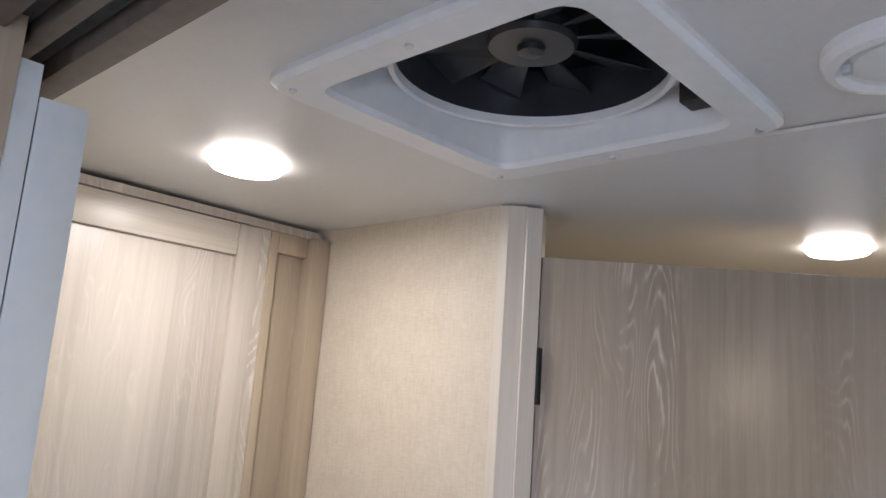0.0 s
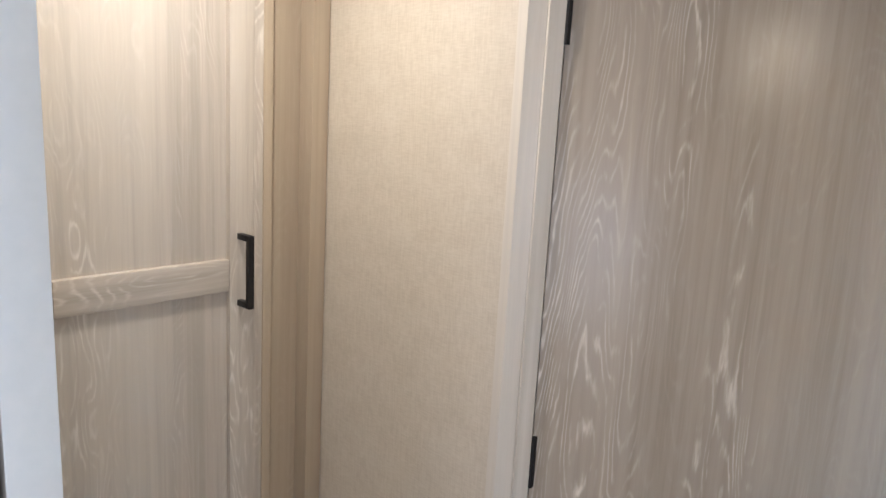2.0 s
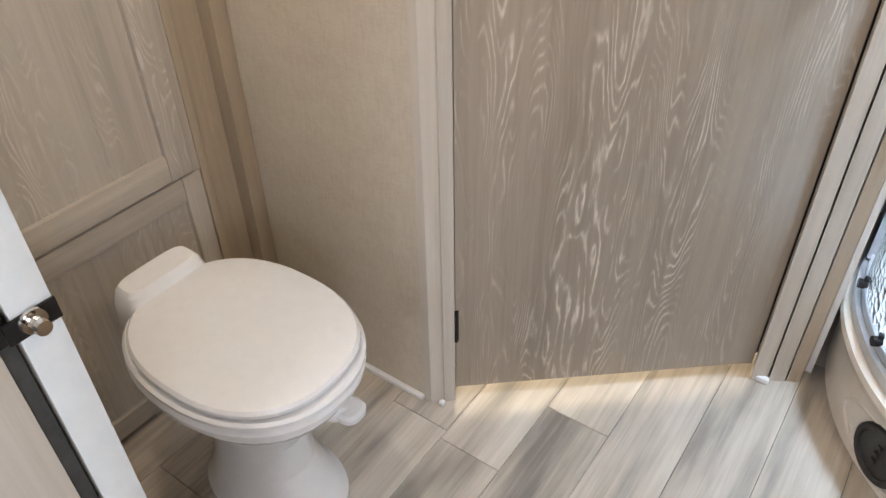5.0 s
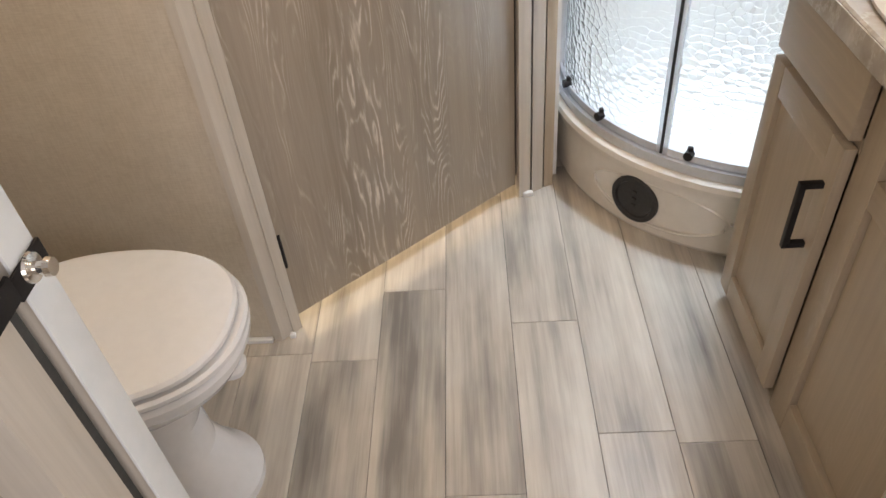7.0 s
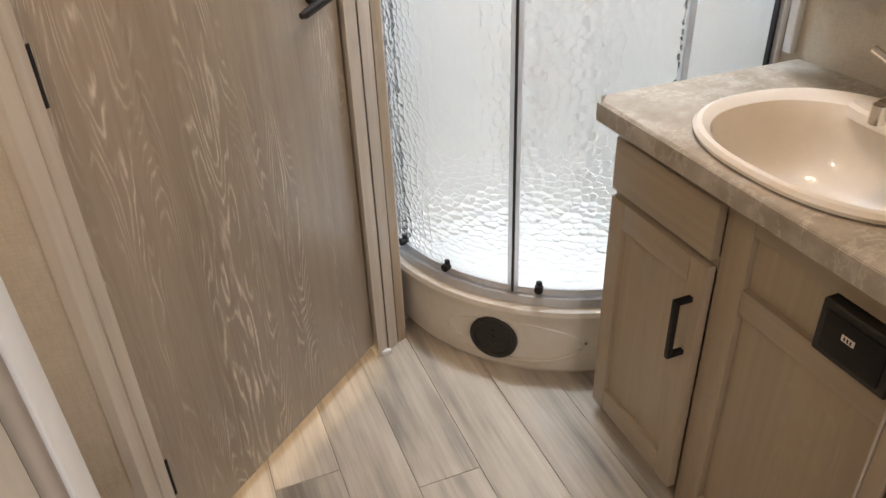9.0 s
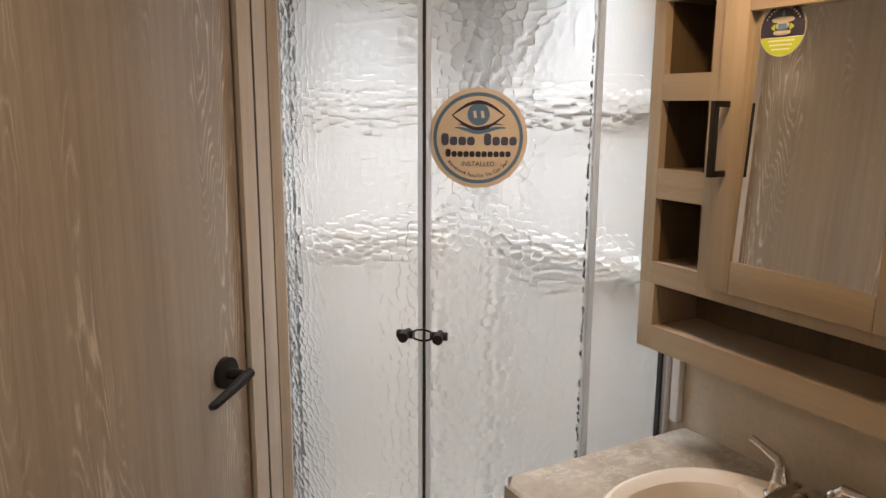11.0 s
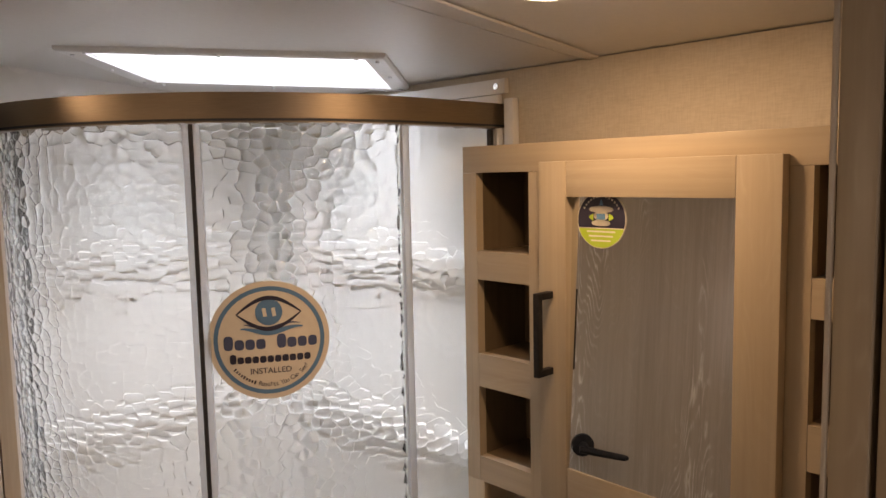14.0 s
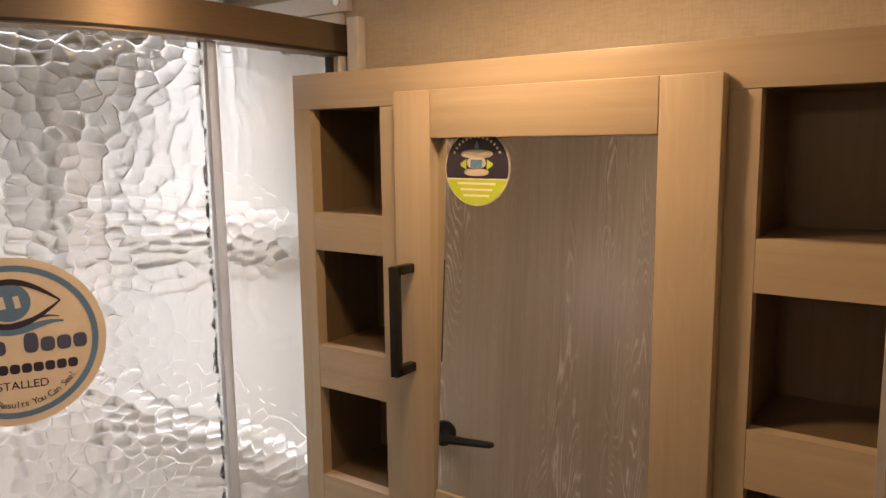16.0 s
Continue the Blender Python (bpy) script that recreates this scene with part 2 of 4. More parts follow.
def rain_glass():
    """Clear hammered glass: soft cells a thumb wide, whose slopes bend what stands behind."""
    m = Nodes("rain_glass", 0.08)
    m.b.inputs["Transmission Weight"].default_value = 1.0
    m.b.inputs["IOR"].default_value = 1.45
    m.colour((0.95, 0.98, 0.97))
    warp = m.add("VectorMath")
    warp.operation = "SCALE"
    warp.inputs["Scale"].default_value = 0.008
    jitter = m.add("TexNoise", Scale=26.0)
    m.link(m.coords(1, 1, 1), jitter.inputs["Vector"])
    m.link(jitter.outputs["Color"], warp.inputs[0])
    # unrolled round the shower's axis, so that the cells keep their shape on the bow
    axes = m.add("SeparateXYZ")
    m.link(m.coords(1, 1, 1), axes.inputs[0])
    flat = m.add("CombineXYZ")
    m.link(m.math("MULTIPLY", m.math("ARCTAN2", axes.outputs["Y"], axes.outputs["X"]), 0.545), flat.inputs["X"])
    m.link(m.math("MULTIPLY", axes.outputs["Z"], 1.3), flat.inputs["Y"])
    at = m.add("VectorMath")
    m.link(flat.outputs[0], at.inputs[0])
    m.link(warp.outputs[0], at.inputs[1])
    cell = m.add("TexVoronoi", Scale=47.0, Randomness=0.85)
    cell.voronoi_dimensions = "2D"
    cell.feature = "SMOOTH_F1"
    cell.inputs["Smoothness"].default_value = 0.12
    m.link(at.outputs[0], cell.inputs["Vector"])
    dome = m.math("MULTIPLY", m.math("MULTIPLY", cell.outputs["Distance"], cell.outputs["Distance"]), -1.0)
    # a shallow crease runs between the cells
    rim = m.add("TexVoronoi", Scale=47.0, Randomness=0.85)
    rim.voronoi_dimensions = "2D"
    rim.feature = "DISTANCE_TO_EDGE"
    m.link(at.outputs[0], rim.inputs["Vector"])
    crease = m.add("MapRange")
    crease.interpolation_type = "SMOOTHSTEP"
    crease.inputs["From Max"].default_value = 0.12
    crease.inputs["To Max"].default_value = 0.13
    m.link(rim.outputs["Distance"], crease.inputs["Value"])
    dome = m.math("ADD", dome, crease.outputs["Result"])
    wave = m.noise(m.coords(1, 1, 1.3), 22.0, 1.0)
    return m.bump(m.math("ADD", dome, m.math("MULTIPLY", wave, 0.3)), 1.0, 0.0032).mat


RAIN_GLASS = rain_glass()


def smooth_glass():
    m = Nodes("smooth_glass", 0.03)
    m.b.inputs["Transmission Weight"].default_value = 1.0
    m.b.inputs["IOR"].default_value = 1.45
    m.colour((0.95, 0.98, 0.97))
    return m.bump(m.noise(m.coords(1, 1, 1), 4.0), 0.02, 0.001).mat


SMOOTH_GLASS = smooth_glass()


def clear_profile():
    m = Nodes("clear_plastic_profile", 0.35)
    m.b.inputs["Transmission Weight"].default_value = 0.75
    m.colour((0.86, 0.88, 0.92))
    return m.bump(m.noise(m.coords(1, 1, 1), 60.0), 0.05, 0.001).mat


PROFILE = clear_profile()
MIRROR = Nodes("mirror_silver", 0.004, 1.0).colour((0.86, 0.87, 0.86)).mat


def glow(name, colour, strength):
    m = Nodes(name, 0.4)
    m.colour((0.9, 0.88, 0.84))
    m.b.inputs["Emission Color"].default_value = (*colour, 1.0)
    m.b.inputs["Emission Strength"].default_value = strength
    return m.mat


LAMP_WARM = glow("lamp_diffuser_glow", (1.0, 0.86, 0.66), 22.0)
SKY_GLOW = glow("sky_glow", (0.84, 0.92, 1.0), 1.0)


# ---- shape helpers ----
def corners(lo, hi):
    return [(x, y, z) for z in (lo[2], hi[2]) for x, y in ((lo[0], lo[1]), (hi[0], lo[1]), (hi[0], hi[1]), (lo[0], hi[1]))]


def prism(bm, pts, z0, z1):
    """An upright prism over a plan outline that runs counter-clockwise."""
    a = [bm.verts.new((x, y, z0)) for x, y in pts]
    b = [bm.verts.new((x, y, z1)) for x, y in pts]
    n = len(pts)
    bm.faces.new(a[::-1])
    bm.faces.new(b)
    for i in range(n):
        bm.faces.new((a[i], a[(i + 1) % n], b[(i + 1) % n], b[i]))
    return bm


def box(lo, hi, bevel=0.0, bm=None, segments=2):
    bm = bm or bmesh.new()
    lo, hi = [min(a, b) for a, b in zip(lo, hi)], [max(a, b) for a, b in zip(lo, hi)]
    part_bm = bmesh.new() if bevel else bm
    prism(part_bm, [(lo[0], lo[1]), (hi[0], lo[1]), (hi[0], hi[1]), (lo[0], hi[1])], lo[2], hi[2])
    if bevel:
        bmesh.ops.bevel(part_bm, geom=part_bm.edges[:], offset=bevel, segments=segments, affect="EDGES", profile=0.6)
        merge(bm, part_bm)
    return bm


def merge(bm, other):
    tmp = bpy.data.meshes.new("tmp")
    other.to_mesh(tmp)
    other.free()
    bm.from_mesh(tmp)
    bpy.data.meshes.remove(tmp)


def loft(rings, bm=None, cap=True, close=True):
    bm = bm or bmesh.new()
    vs = [[bm.verts.new(p) for p in ring] for ring in rings]
    n = len(rings[0])
    for a, b in zip(vs, vs[1:]):
        for i in range(n if close else n - 1):
            bm.faces.new((a[i], a[(i + 1) % n], b[(i + 1) % n], b[i]))
    if cap:
        bm.faces.new(vs[0][::-1])
        bm.faces.new(vs[-1])
    return bm


def oval(cx, cy, z, rx, ry, n=40, power=2.0, egg=0.0):
    pts = []
    for i in range(n):
        a = 2 * math.pi * i / n
        c, s = math.cos(a), math.sin(a)
        k = 2.0 / power
        x = math.copysign(abs(c) ** k, c)
        y = math.copysign(abs(s) ** k, s) * (1 - egg * max(0, x) ** 2)
        pts.append((cx + rx * x, cy + ry * y, z))
    return pts


def tube(path, radius, bm=None, n=10):
    """A round bar along a path of points."""
    bm = bm or bmesh.new()
    rings = []
    for i, p in enumerate(path):
        p = Vector(p)
        d = (Vector(path[min(i + 1, len(path) - 1)]) - Vector(path[max(i - 1, 0)])).normalized()
        side = d.cross(Vector((0, 0, 1)) if abs(d.z) < 0.9 else Vector((1, 0, 0))).normalized()
        up = side.cross(d)
        r = radius[i] if isinstance(radius, (list, tuple)) else radius
        rings.append([p + (side * math.cos(2 * math.pi * k / n) + up * math.sin(2 * math.pi * k / n)) * r for k in range(n)])
    return loft(rings, bm)


def link_mesh(name, bm, material, smooth=True):
    bmesh.ops.recalc_face_normals(bm, faces=bm.faces[:])
    mesh = bpy.data.meshes.new(name)
    bm.to_mesh(mesh)
    bm.free()
    mesh.materials.append(material)
    if smooth:
        mesh.shade_smooth()
        mesh.set_sharp_from_angle(angle=radians(22))
    return mesh


def part(name, bm, material, parent, label=""):
    """One mesh under a thing or part; its points are in the thing's own space."""
    ob = new(name, link_mesh(name, bm, material))
    ob.parent = parent
    return tagged(ob, label)


def thing(name, label, category, at=(0, 0, 0), rz=0.0, group="", kind=""):
    ob = new(name)
    ob.empty_display_size = 0.05
    ob.matrix_world = pose(*at, 0, 0, rz)
    return tagged(ob, label, category, group, kind)


def structure(name, bm, material, label):
    return tagged(new(name, link_mesh(name, bm, material)), label, name.split("_")[0], kind="structure")


# ---- the shell ----
CEIL = 2.01
SLOPE_X, SLOPE = 0.20, 0.088


def ceil_z(x):
    return CEIL - SLOPE * max(0.0, x - SLOPE_X)


base = structure("floor", box((-2.5, -1.8, -0.06), (1.0, 3.2, -0.004)), DARK_GAP, "dark subfloor under the vinyl planks")
# ceiling: a flat field and the part that falls towards the outer wall, cut for the fan and the skylight
FAN = (-0.525, 0.525, -0.165, 0.845)
SKY4 = [(0.25, 1.72), (0.615, 1.30), (0.842, 1.497), (0.477, 1.917)]


def ring_slab(outer, inner, height, thick):
    bm = bmesh.new()
    lo = [[bm.verts.new((x, y, height(x))) for x, y in r] for r in (outer, inner)]
    hi = [[bm.verts.new((x, y, height(x) + thick)) for x, y in r] for r in (outer, inner)]
    for i in range(4):
        j = (i + 1) % 4
        bm.faces.new((lo[0][i], lo[0][j], lo[1][j], lo[1][i]))
        bm.faces.new((hi[0][i], hi[0][j], hi[1][j], hi[1][i]))
        bm.faces.new((lo[0][i], lo[0][j], hi[0][j], hi[0][i]))
        bm.faces.new((lo[1][i], lo[1][j], hi[1][j], hi[1][i]))
    return bm


cb = ring_slab([(-2.5, -1.8), (SLOPE_X, -1.8), (SLOPE_X, 3.2), (-2.5, 3.2)], [(FAN[0], FAN[1]), (FAN[2], FAN[1]), (FAN[2], FAN[3]), (FAN[0], FAN[3])], ceil_z, 0.05)
merge(cb, ring_slab([(SLOPE_X, 1.0), (1.0, 1.0), (1.0, 3.2), (SLOPE_X, 3.2)], SKY4, ceil_z, 0.05))
sl = bmesh.new()
loft([[(SLOPE_X, y, CEIL), (1.0, y, ceil_z(1.0)), (1.0, y, ceil_z(1.0) + 0.05), (SLOPE_X, y, CEIL + 0.05)] for y in (-1.8, 0.997)], sl)
merge(cb, sl)
# lap strip between two ceiling panels
lap = bmesh.new()
loft([[(x, y - 0.013, ceil_z(x) - 0.002), (x, y - 0.010, ceil_z(x) - 0.005), (x, y + 0.010, ceil_z(x) - 0.005), (x, y + 0.013, ceil_z(x) - 0.002)] for x, y in ((-0.2, 0.912), (SLOPE_X, 0.935), (0.858, 0.968))], lap)
merge(cb, lap)
structure("ceiling", cb, CEILING, "satin off-white ceiling panels, falling towards the outer wall")

eb = box((0.86, -0.15, 0), (0.93, 2.13, 1.95))
for lo, hi in (((0.86, -1.8, 0), (0.93, -0.80, 1.95)), ((0.86, -0.80, 0), (0.93, -0.15, 0.88)), ((0.86, -0.80, 1.62), (0.93, -0.15, 1.95))):
    box(lo, hi, bm=eb)
structure("wall_east", eb, WALLPAPER, "beige woven-look wallpaper on the outer wall")
structure("wall_north", box((-0.03, 2.06, 0), (0.86, 2.13, 2.01)), SURROUND, "white wall behind the shower")
structure("wall_shower_side", box((-0.03, 1.60, 0), (0.058, 2.06, CEIL)), WALLPAPER, "beige wallpapered partition beside the shower")
structure("wall_shower_lining", box((0.0585, 1.605, 0.0), (0.072, 2.055, 1.90)), SURROUND, "white moulded lining on the partition")
structure("wall_toilet", box((-1.16, 1.02, 0), (-0.642, 1.10, CEIL)), WALLPAPER, "beige woven-look wallpaper behind the toilet")
structure("wall_west", box((-1.75, -1.8, 0), (-1.70, 1.02, CEIL)), WALLPAPER, "plain wall closing the far side")
structure("wall_entry", box((-1.70, 0.203, 0), (-0.535, 0.259, CEIL)), OAK_BROWN, "brown oak-look wall beside the sliding door")
hb = box((-1.75, -1.8, 0), (-0.43, -1.72, CEIL))
for lo, hi in (((0.39, -1.8, 0), (0.93, -1.72, 1.95)), ((-0.43, -1.8, 0), (0.39, -1.72, 0.89)), ((-0.43, -1.8, 1.71), (0.39, -1.72, 1.95))):
    box(lo, hi, bm=hb)
structure("wall_hall", hb, WALLPAPER, "plain wall closing the hall")
fb = box((-2.5, 3.1, 0), (-1.9, 3.2, CEIL))
for lo, hi in (((-1.3, 3.1, 0), (-0.03, 3.2, CEIL)), ((-1.9, 3.1, 0), (-1.3, 3.2, 0.7)), ((-1.9, 3.1, 1.2), (-1.3, 3.2, CEIL))):
    box(lo, hi, bm=fb)
box((-2.5, 1.10, 0), (-2.4, 3.1, CEIL), bm=fb)
box((-2.4, 1.02, 0), (-1.16, 1.10, CEIL), bm=fb)
box((-0.03, 2.13, 0), (0.03, 3.2, CEIL), bm=fb)
structure("wall_bedroom", fb, WALLPAPER, "beige walls of the room past the door")
structure("backdrop", box((0.0, 1.0, 2.45), (1.2, 2.3, 2.46)), SKY_GLOW, "bright sky over the skylight")
structure("baseboard", box((-1.10, 1.006, 0.0), (-0.645, 1.019, 0.012), 0.003), WHITE_TRIM, "thin pale shoe strip under the wallpapered wall")

# posts on both sides of the slanted door
post = thing("trim_1", "pale limed oak corner post at the hinged door", "trim", (-0.61, 1.05, 0), kind="structure")
P0 = (-0.61, 1.05)


def rel(pts, o):
    return [(x - o[0], y - o[1]) for x, y in pts]


part("corner_moulding", prism(bmesh.new(), rel([(-0.642, 1.0155), (-0.624, 1.0150), (-0.6135, 1.0265), (-0.604, 1.0350), (-0.610, 1.10), (-0.642, 1.10)], P0), 0, CEIL - 0.004), OAK_TRIM, post)
part("jamb", prism(bmesh.new(), rel([(-0.6030, 1.0345), (-0.5995, 1.0345), (-0.5835, 1.0530), (-0.5865, 1.0590), (-0.607, 1.08)], P0), 0, CEIL - 0.006), OAK_TRIM, post)
part("groove", prism(bmesh.new(), rel([(-0.6055, 1.0375), (-0.6025, 1.0375), (-0.6025, 1.05), (-0.6055, 1.05)], P0), 0, CEIL - 0.006), OAK_BROWN, post, "brown groove between the mouldings")
part("floor_clip", box((0.004, -0.032, 0.0), (0.016, -0.020, 0.012), 0.002), WHITE_TRIM, post, "small white plastic clip")
post2 = thing("trim_2", "pale limed oak post between door and shower", "trim", (-0.010, 1.556, 0), kind="structure")
P1 = (0.0, 1.56)
part("jamb", prism(bmesh.new(), rel([(-0.036, 1.523), (-0.030, 1.508), (0.001, 1.5255), (0.001, 1.60), (-0.036, 1.60)], P1), 0, CEIL - 0.004), OAK_TRIM, post2)
part("moulding", prism(bmesh.new(), rel([(0.0055, 1.528), (0.037, 1.546), (0.037, 1.60), (0.0055, 1.60)], P1), 0, CEIL - 0.004), OAK_TRIM, post2)
part("edge_strip", prism(bmesh.new(), rel([(0.0405, 1.550), (0.0665, 1.5625), (0.0665, 1.60), (0.0405, 1.60)], P1), 0, CEIL - 0.004), OAK_BROWN, post2, "brown oak-look edge strip")
part("floor_clip", box((-0.020, -0.050, 0.0), (0.008, -0.036, 0.014), 0.003), WHITE_TRIM, post2, "small white plastic clip")

# right jamb of the entry and the wall that closes the vanity's end
structure("wall_vanity_end", box((0.408, 0.245, 0), (0.86, 0.40, 1.95)), OAK_VAN, "oak-look partition at the end of the vanity")
jamb = thing("trim_3", "oak-look entry jamb with a pale front edge", "trim", (0.385, 0.32, 0), kind="structure")
part("jamb", box((0.0, -0.085, 0), (0.02, 0.05, 1.985), 0.002), OAK_VAN, jamb)
part("edge_moulding", box((-0.004, 0.055, 0), (0.022, 0.085, 1.985), 0.003), OAK_VAN, jamb)
part("edge_band", box((-0.006, 0.086, 0), (0.0, 0.09, 1.985), 0.001), OAK_TRIM, jamb, "pale edge band")


# ---- slanted door between bath and bedroom ----
def slab_door():
    d = thing("door_1", "closed grey limed oak door with black hinges and lever, standing short of the ceiling", "door", (-0.585, 1.060, 0), 40.6, kind="structure")
    part("leaf", box((-0.001, 0.0, 0.038), (0.705, 0.030, 1.925), 0.0015), OAK_DOOR, d)
    for z in (1.69, 0.985, 0.19):
        h = part("hinge", tube([(0.0, -0.004, z), (0.0, -0.004, z + 0.088)], 0.0042), BLACK, d, "black butt hinge")
        part("hinge_leaf", box((0.001, -0.0015, z), (0.006, 0.0, z + 0.088)), BLACK, h)
    part("seal", box((-0.005, 0.010, 0.0), (-0.0015, 0.028, 1.925)), RUBBER, d, "dark seal in the hinge gap")
    # added strip behind the leaf, keeps bedroom light out of the latch gap
    part("stop", box((0.690, 0.0305, 0.038), (0.764, 0.044, 1.925)), RUBBER, d, "dark strip added behind the door to block bedroom light")
    # dark strip draws the shadow line of the latch gap
    part("latch_seal", box((0.7055, 0.006, 0.03), (0.7085, 0.028, 1.925)), RUBBER, d, "dark strip for the shadow in the latch-side gap")
    lever = part("lever_handle", tube([(0.630, 0.0, 1.010), (0.630, -0.012, 1.010), (0.630, -0.014, 1.010), (0.630, -0.050, 1.010)], [0.033, 0.033, 0.013, 0.011], n=20), BLACK, d, "black lever handle with a round rose")
    bar = tube([(0.648, -0.052, 1.011), (0.620, -0.055, 1.008), (0.580, -0.058, 1.001), (0.520, -0.060, 0.991), (0.510, -0.058, 0.990)], [0.010, 0.0115, 0.010, 0.009, 0.006])
    part("lever", bar, BLACK, lever)
    part("strike", box((0.7052, 0.001, 1.015), (0.7082, 0.009, 1.075)), BLACK, d, "black strike plate")
    return d


slab_door()


# ---- sliding entry door and its track ----
def sliding_door():
    d = thing("door_2", "slid-open white-edged oak-look pocket door", "door", (-0.513, 0.299, 0), kind="structure")
    part("leaf", box((-0.72, -0.017, 0.02), (-0.004, 0.017, 1.912), 0.001), OAK_CAB, d)
    part("edge_band", box((-0.0035, -0.020, 0.02), (0.0, 0.020, 1.912), 0.001), EDGE_WHITE, d, "white edge band")
    latch = part("latch_strap", box((0.001, -0.030, 0.883), (0.004, 0.021, 0.907), 0.001), BLACK, d, "bent black latch strap")
    part("strap_bend", loft([[(x, y, z) for x, y in ((a, b), (a + 0.004, b - 0.001))for z in (0.888, 0.912)][:2] + [(a + 0.004, b - 0.001, 0.912), (a + 0.004, b - 0.001, 0.888)] for a, b in ((0.001, -0.030), (0.001, -0.084), (-0.004, -0.097), (-0.018, -0.103), (-0.08, -0.106), (-0.22, -0.109))]), BLACK, latch)
    part("latch_knob", tube([(0.004, -0.004, 0.896), (0.0065, -0.004, 0.896), (0.007, -0.004, 0.896), (0.016, -0.004, 0.896), (0.017, -0.004, 0.896), (0.022, -0.004, 0.896)], [0.0135, 0.0125, 0.006, 0.006, 0.0085, 0.0075], n=20), CHROME, latch, "round chrome catch")
    return d


sliding_door()
part_jamb = thing("trim_4", "pale oak-look end post of the entry partition", "trim", (-0.533, 0.231, 0), kind="structure")
part("jamb", box((-0.045, -0.031, 0), (0.010, 0.031, CEIL - 0.01), 0.002), OAK_TRIM, part_jamb)
pull = part("finger_pull", loft([[(q, p[0], p[1]) for p in oval(-0.004, 0.955, 0, r, r * 1.9, 24)] for q, r in ((0.0095, 0.017), (0.012, 0.017), (0.0128, 0.014))]), GREY_PROFILE, part_jamb, "grey oval finger pull")
# dark strip set in the open gap to draw its shade
part("gap_strip", box((-0.015, 0.0315, 0), (0.004, 0.047, 1.55)), DARK_GAP, part_jamb, "dark strip for the shade in the gap")
part("seal_strip", box((-0.015, 0.014, 1.552), (0.0185, 0.047, 1.94), 0.001), EDGE_WHITE, part_jamb, "white seal strip")
# the slid-open door and its post hang a little out of plumb
for ob in bpy.data.objects:
    top = ob.parent.parent or ob.parent if ob.parent else None
    if ob.type == "MESH" and top and top.name in ("door_2", "trim_4"):
        for v in ob.data.vertices:
            v.co.x -= (v.co.z - 0.8) * 0.021
track = thing("trim_5", "dark brown grooved track over the sliding door", "trim", (-0.2, 0.270, 1.952), kind="structure")
for i, (y0, y1, z0) in enumerate(((0.030, 0.055, 0.0), (0.012, 0.028, 0.018), (-0.004, 0.010, 0.008), (-0.024, -0.006, 0.022), (-0.045, -0.026, 0.006))):
    part("rail" if i % 2 == 0 else "groove", box((-0.62, y0, z0), (0.585, y1, 0.062), 0.001), BROWN_TRACK if i % 2 == 0 else DARK_GAP, track)


# ---- pantry cabinet ----
def panel_front(parent, y0, y1, z0, z1, x, stile, mat, rails, recess=0.012, thick=0.024, name="cabinet_door"):
    """A frame-and-panel front that faces +x; rails are (z0, z1). Space of the parent."""
    door = part(name, box((x - thick, y0 + stile - 0.004, z0 + 0.004), (x - recess, y1 - stile + 0.004, z1 - 0.004)), mat, parent)
    for a, b in ((y0, y0 + stile), (y1 - stile, y1)):
        part("stile", box((x - thick, a, z0), (x, b, z1), 0.0026), mat, door)
    for a, b in rails:
        part("rail", box((x - thick, y0 + stile + 0.0004, a), (x - 0.0004, y1 - stile - 0.0004, b), 0.0032), OAK_CAB_RAIL, door)
    return door


def bar_pull(parent, at, length, axis, out, mat=BLACK):
    """A squared black bar pull that stands along z, its feet reaching back by out along the axis."""
    x, y, z = at
    s = 0.0055
    p = part("handle", box((x - s, y - s, z), (x + s, y + s, z + length), 0.001), mat, parent, "black squared bar pull")
    for k in (z, z + length - 2 * s):
        lo = (min(x, x + out * axis), y - s, k)
        hi = (max(x, x + out * axis), y + s, k + 2 * s)
        part("handle_foot", box(lo, hi, 0.001), mat, p)
    return p


def pantry():
    at = (-1.40, 0.74, 0)
    c = thing("pantry_cabinet", "tall pale limed oak cabinet with panelled doors behind the toilet", "cabinet", at)
    fx = -1.108 - at[0]
    b = box((0.0 - 0.25, -0.36, 0.0), (fx - 0.022, 0.279, CEIL - 0.006))
    part("body", b, OAK_CAB, c)
    part("face_rail", box((fx - 0.022, -0.36, 1.986), (fx - 0.004, 0.276, CEIL - 0.008)), OAK_CAB, c)
    d = panel_front(c, -0.272, 0.130, 0.540, 1.983, fx, 0.050, OAK_CAB, ((0.540, 0.598), (1.240, 1.300), (1.922, 1.983)))
    bar_pull(d, (fx + 0.034, 0.100, 1.212), 0.135, -1, 0.034)
    panel_front(c, -0.36, 0.150, 0.02, 0.532, fx - 0.006, 0.045, OAK_CAB, ((0.02, 0.07), (0.476, 0.532)), name="lower_panel")
    part("face_stile", box((fx - 0.022, 0.132, 0.533), (fx - 0.006, 0.158, 1.985), 0.001), OAK_CAB, c)
    f = part("filler_panel", box((fx - 0.022, 0.162, 0.02), (fx - 0.017, 0.272, 1.984)), OAK_VAN, c)
    part("stile", box((fx - 0.022, 0.1515, 0.02), (fx - 0.002, 0.170, 1.985), 0.0015), OAK_VAN, f)
    part("stile", box((fx - 0.022, 0.240, 0.02), (fx + 0.022, 0.278, 1.985), 0.0015), OAK_VAN, f)
    part("rail", box((fx - 0.022, 0.1705, 1.945), (fx - 0.0025, 0.2395, 1.985), 0.0015), OAK_VAN, f)
    return c


pantry()


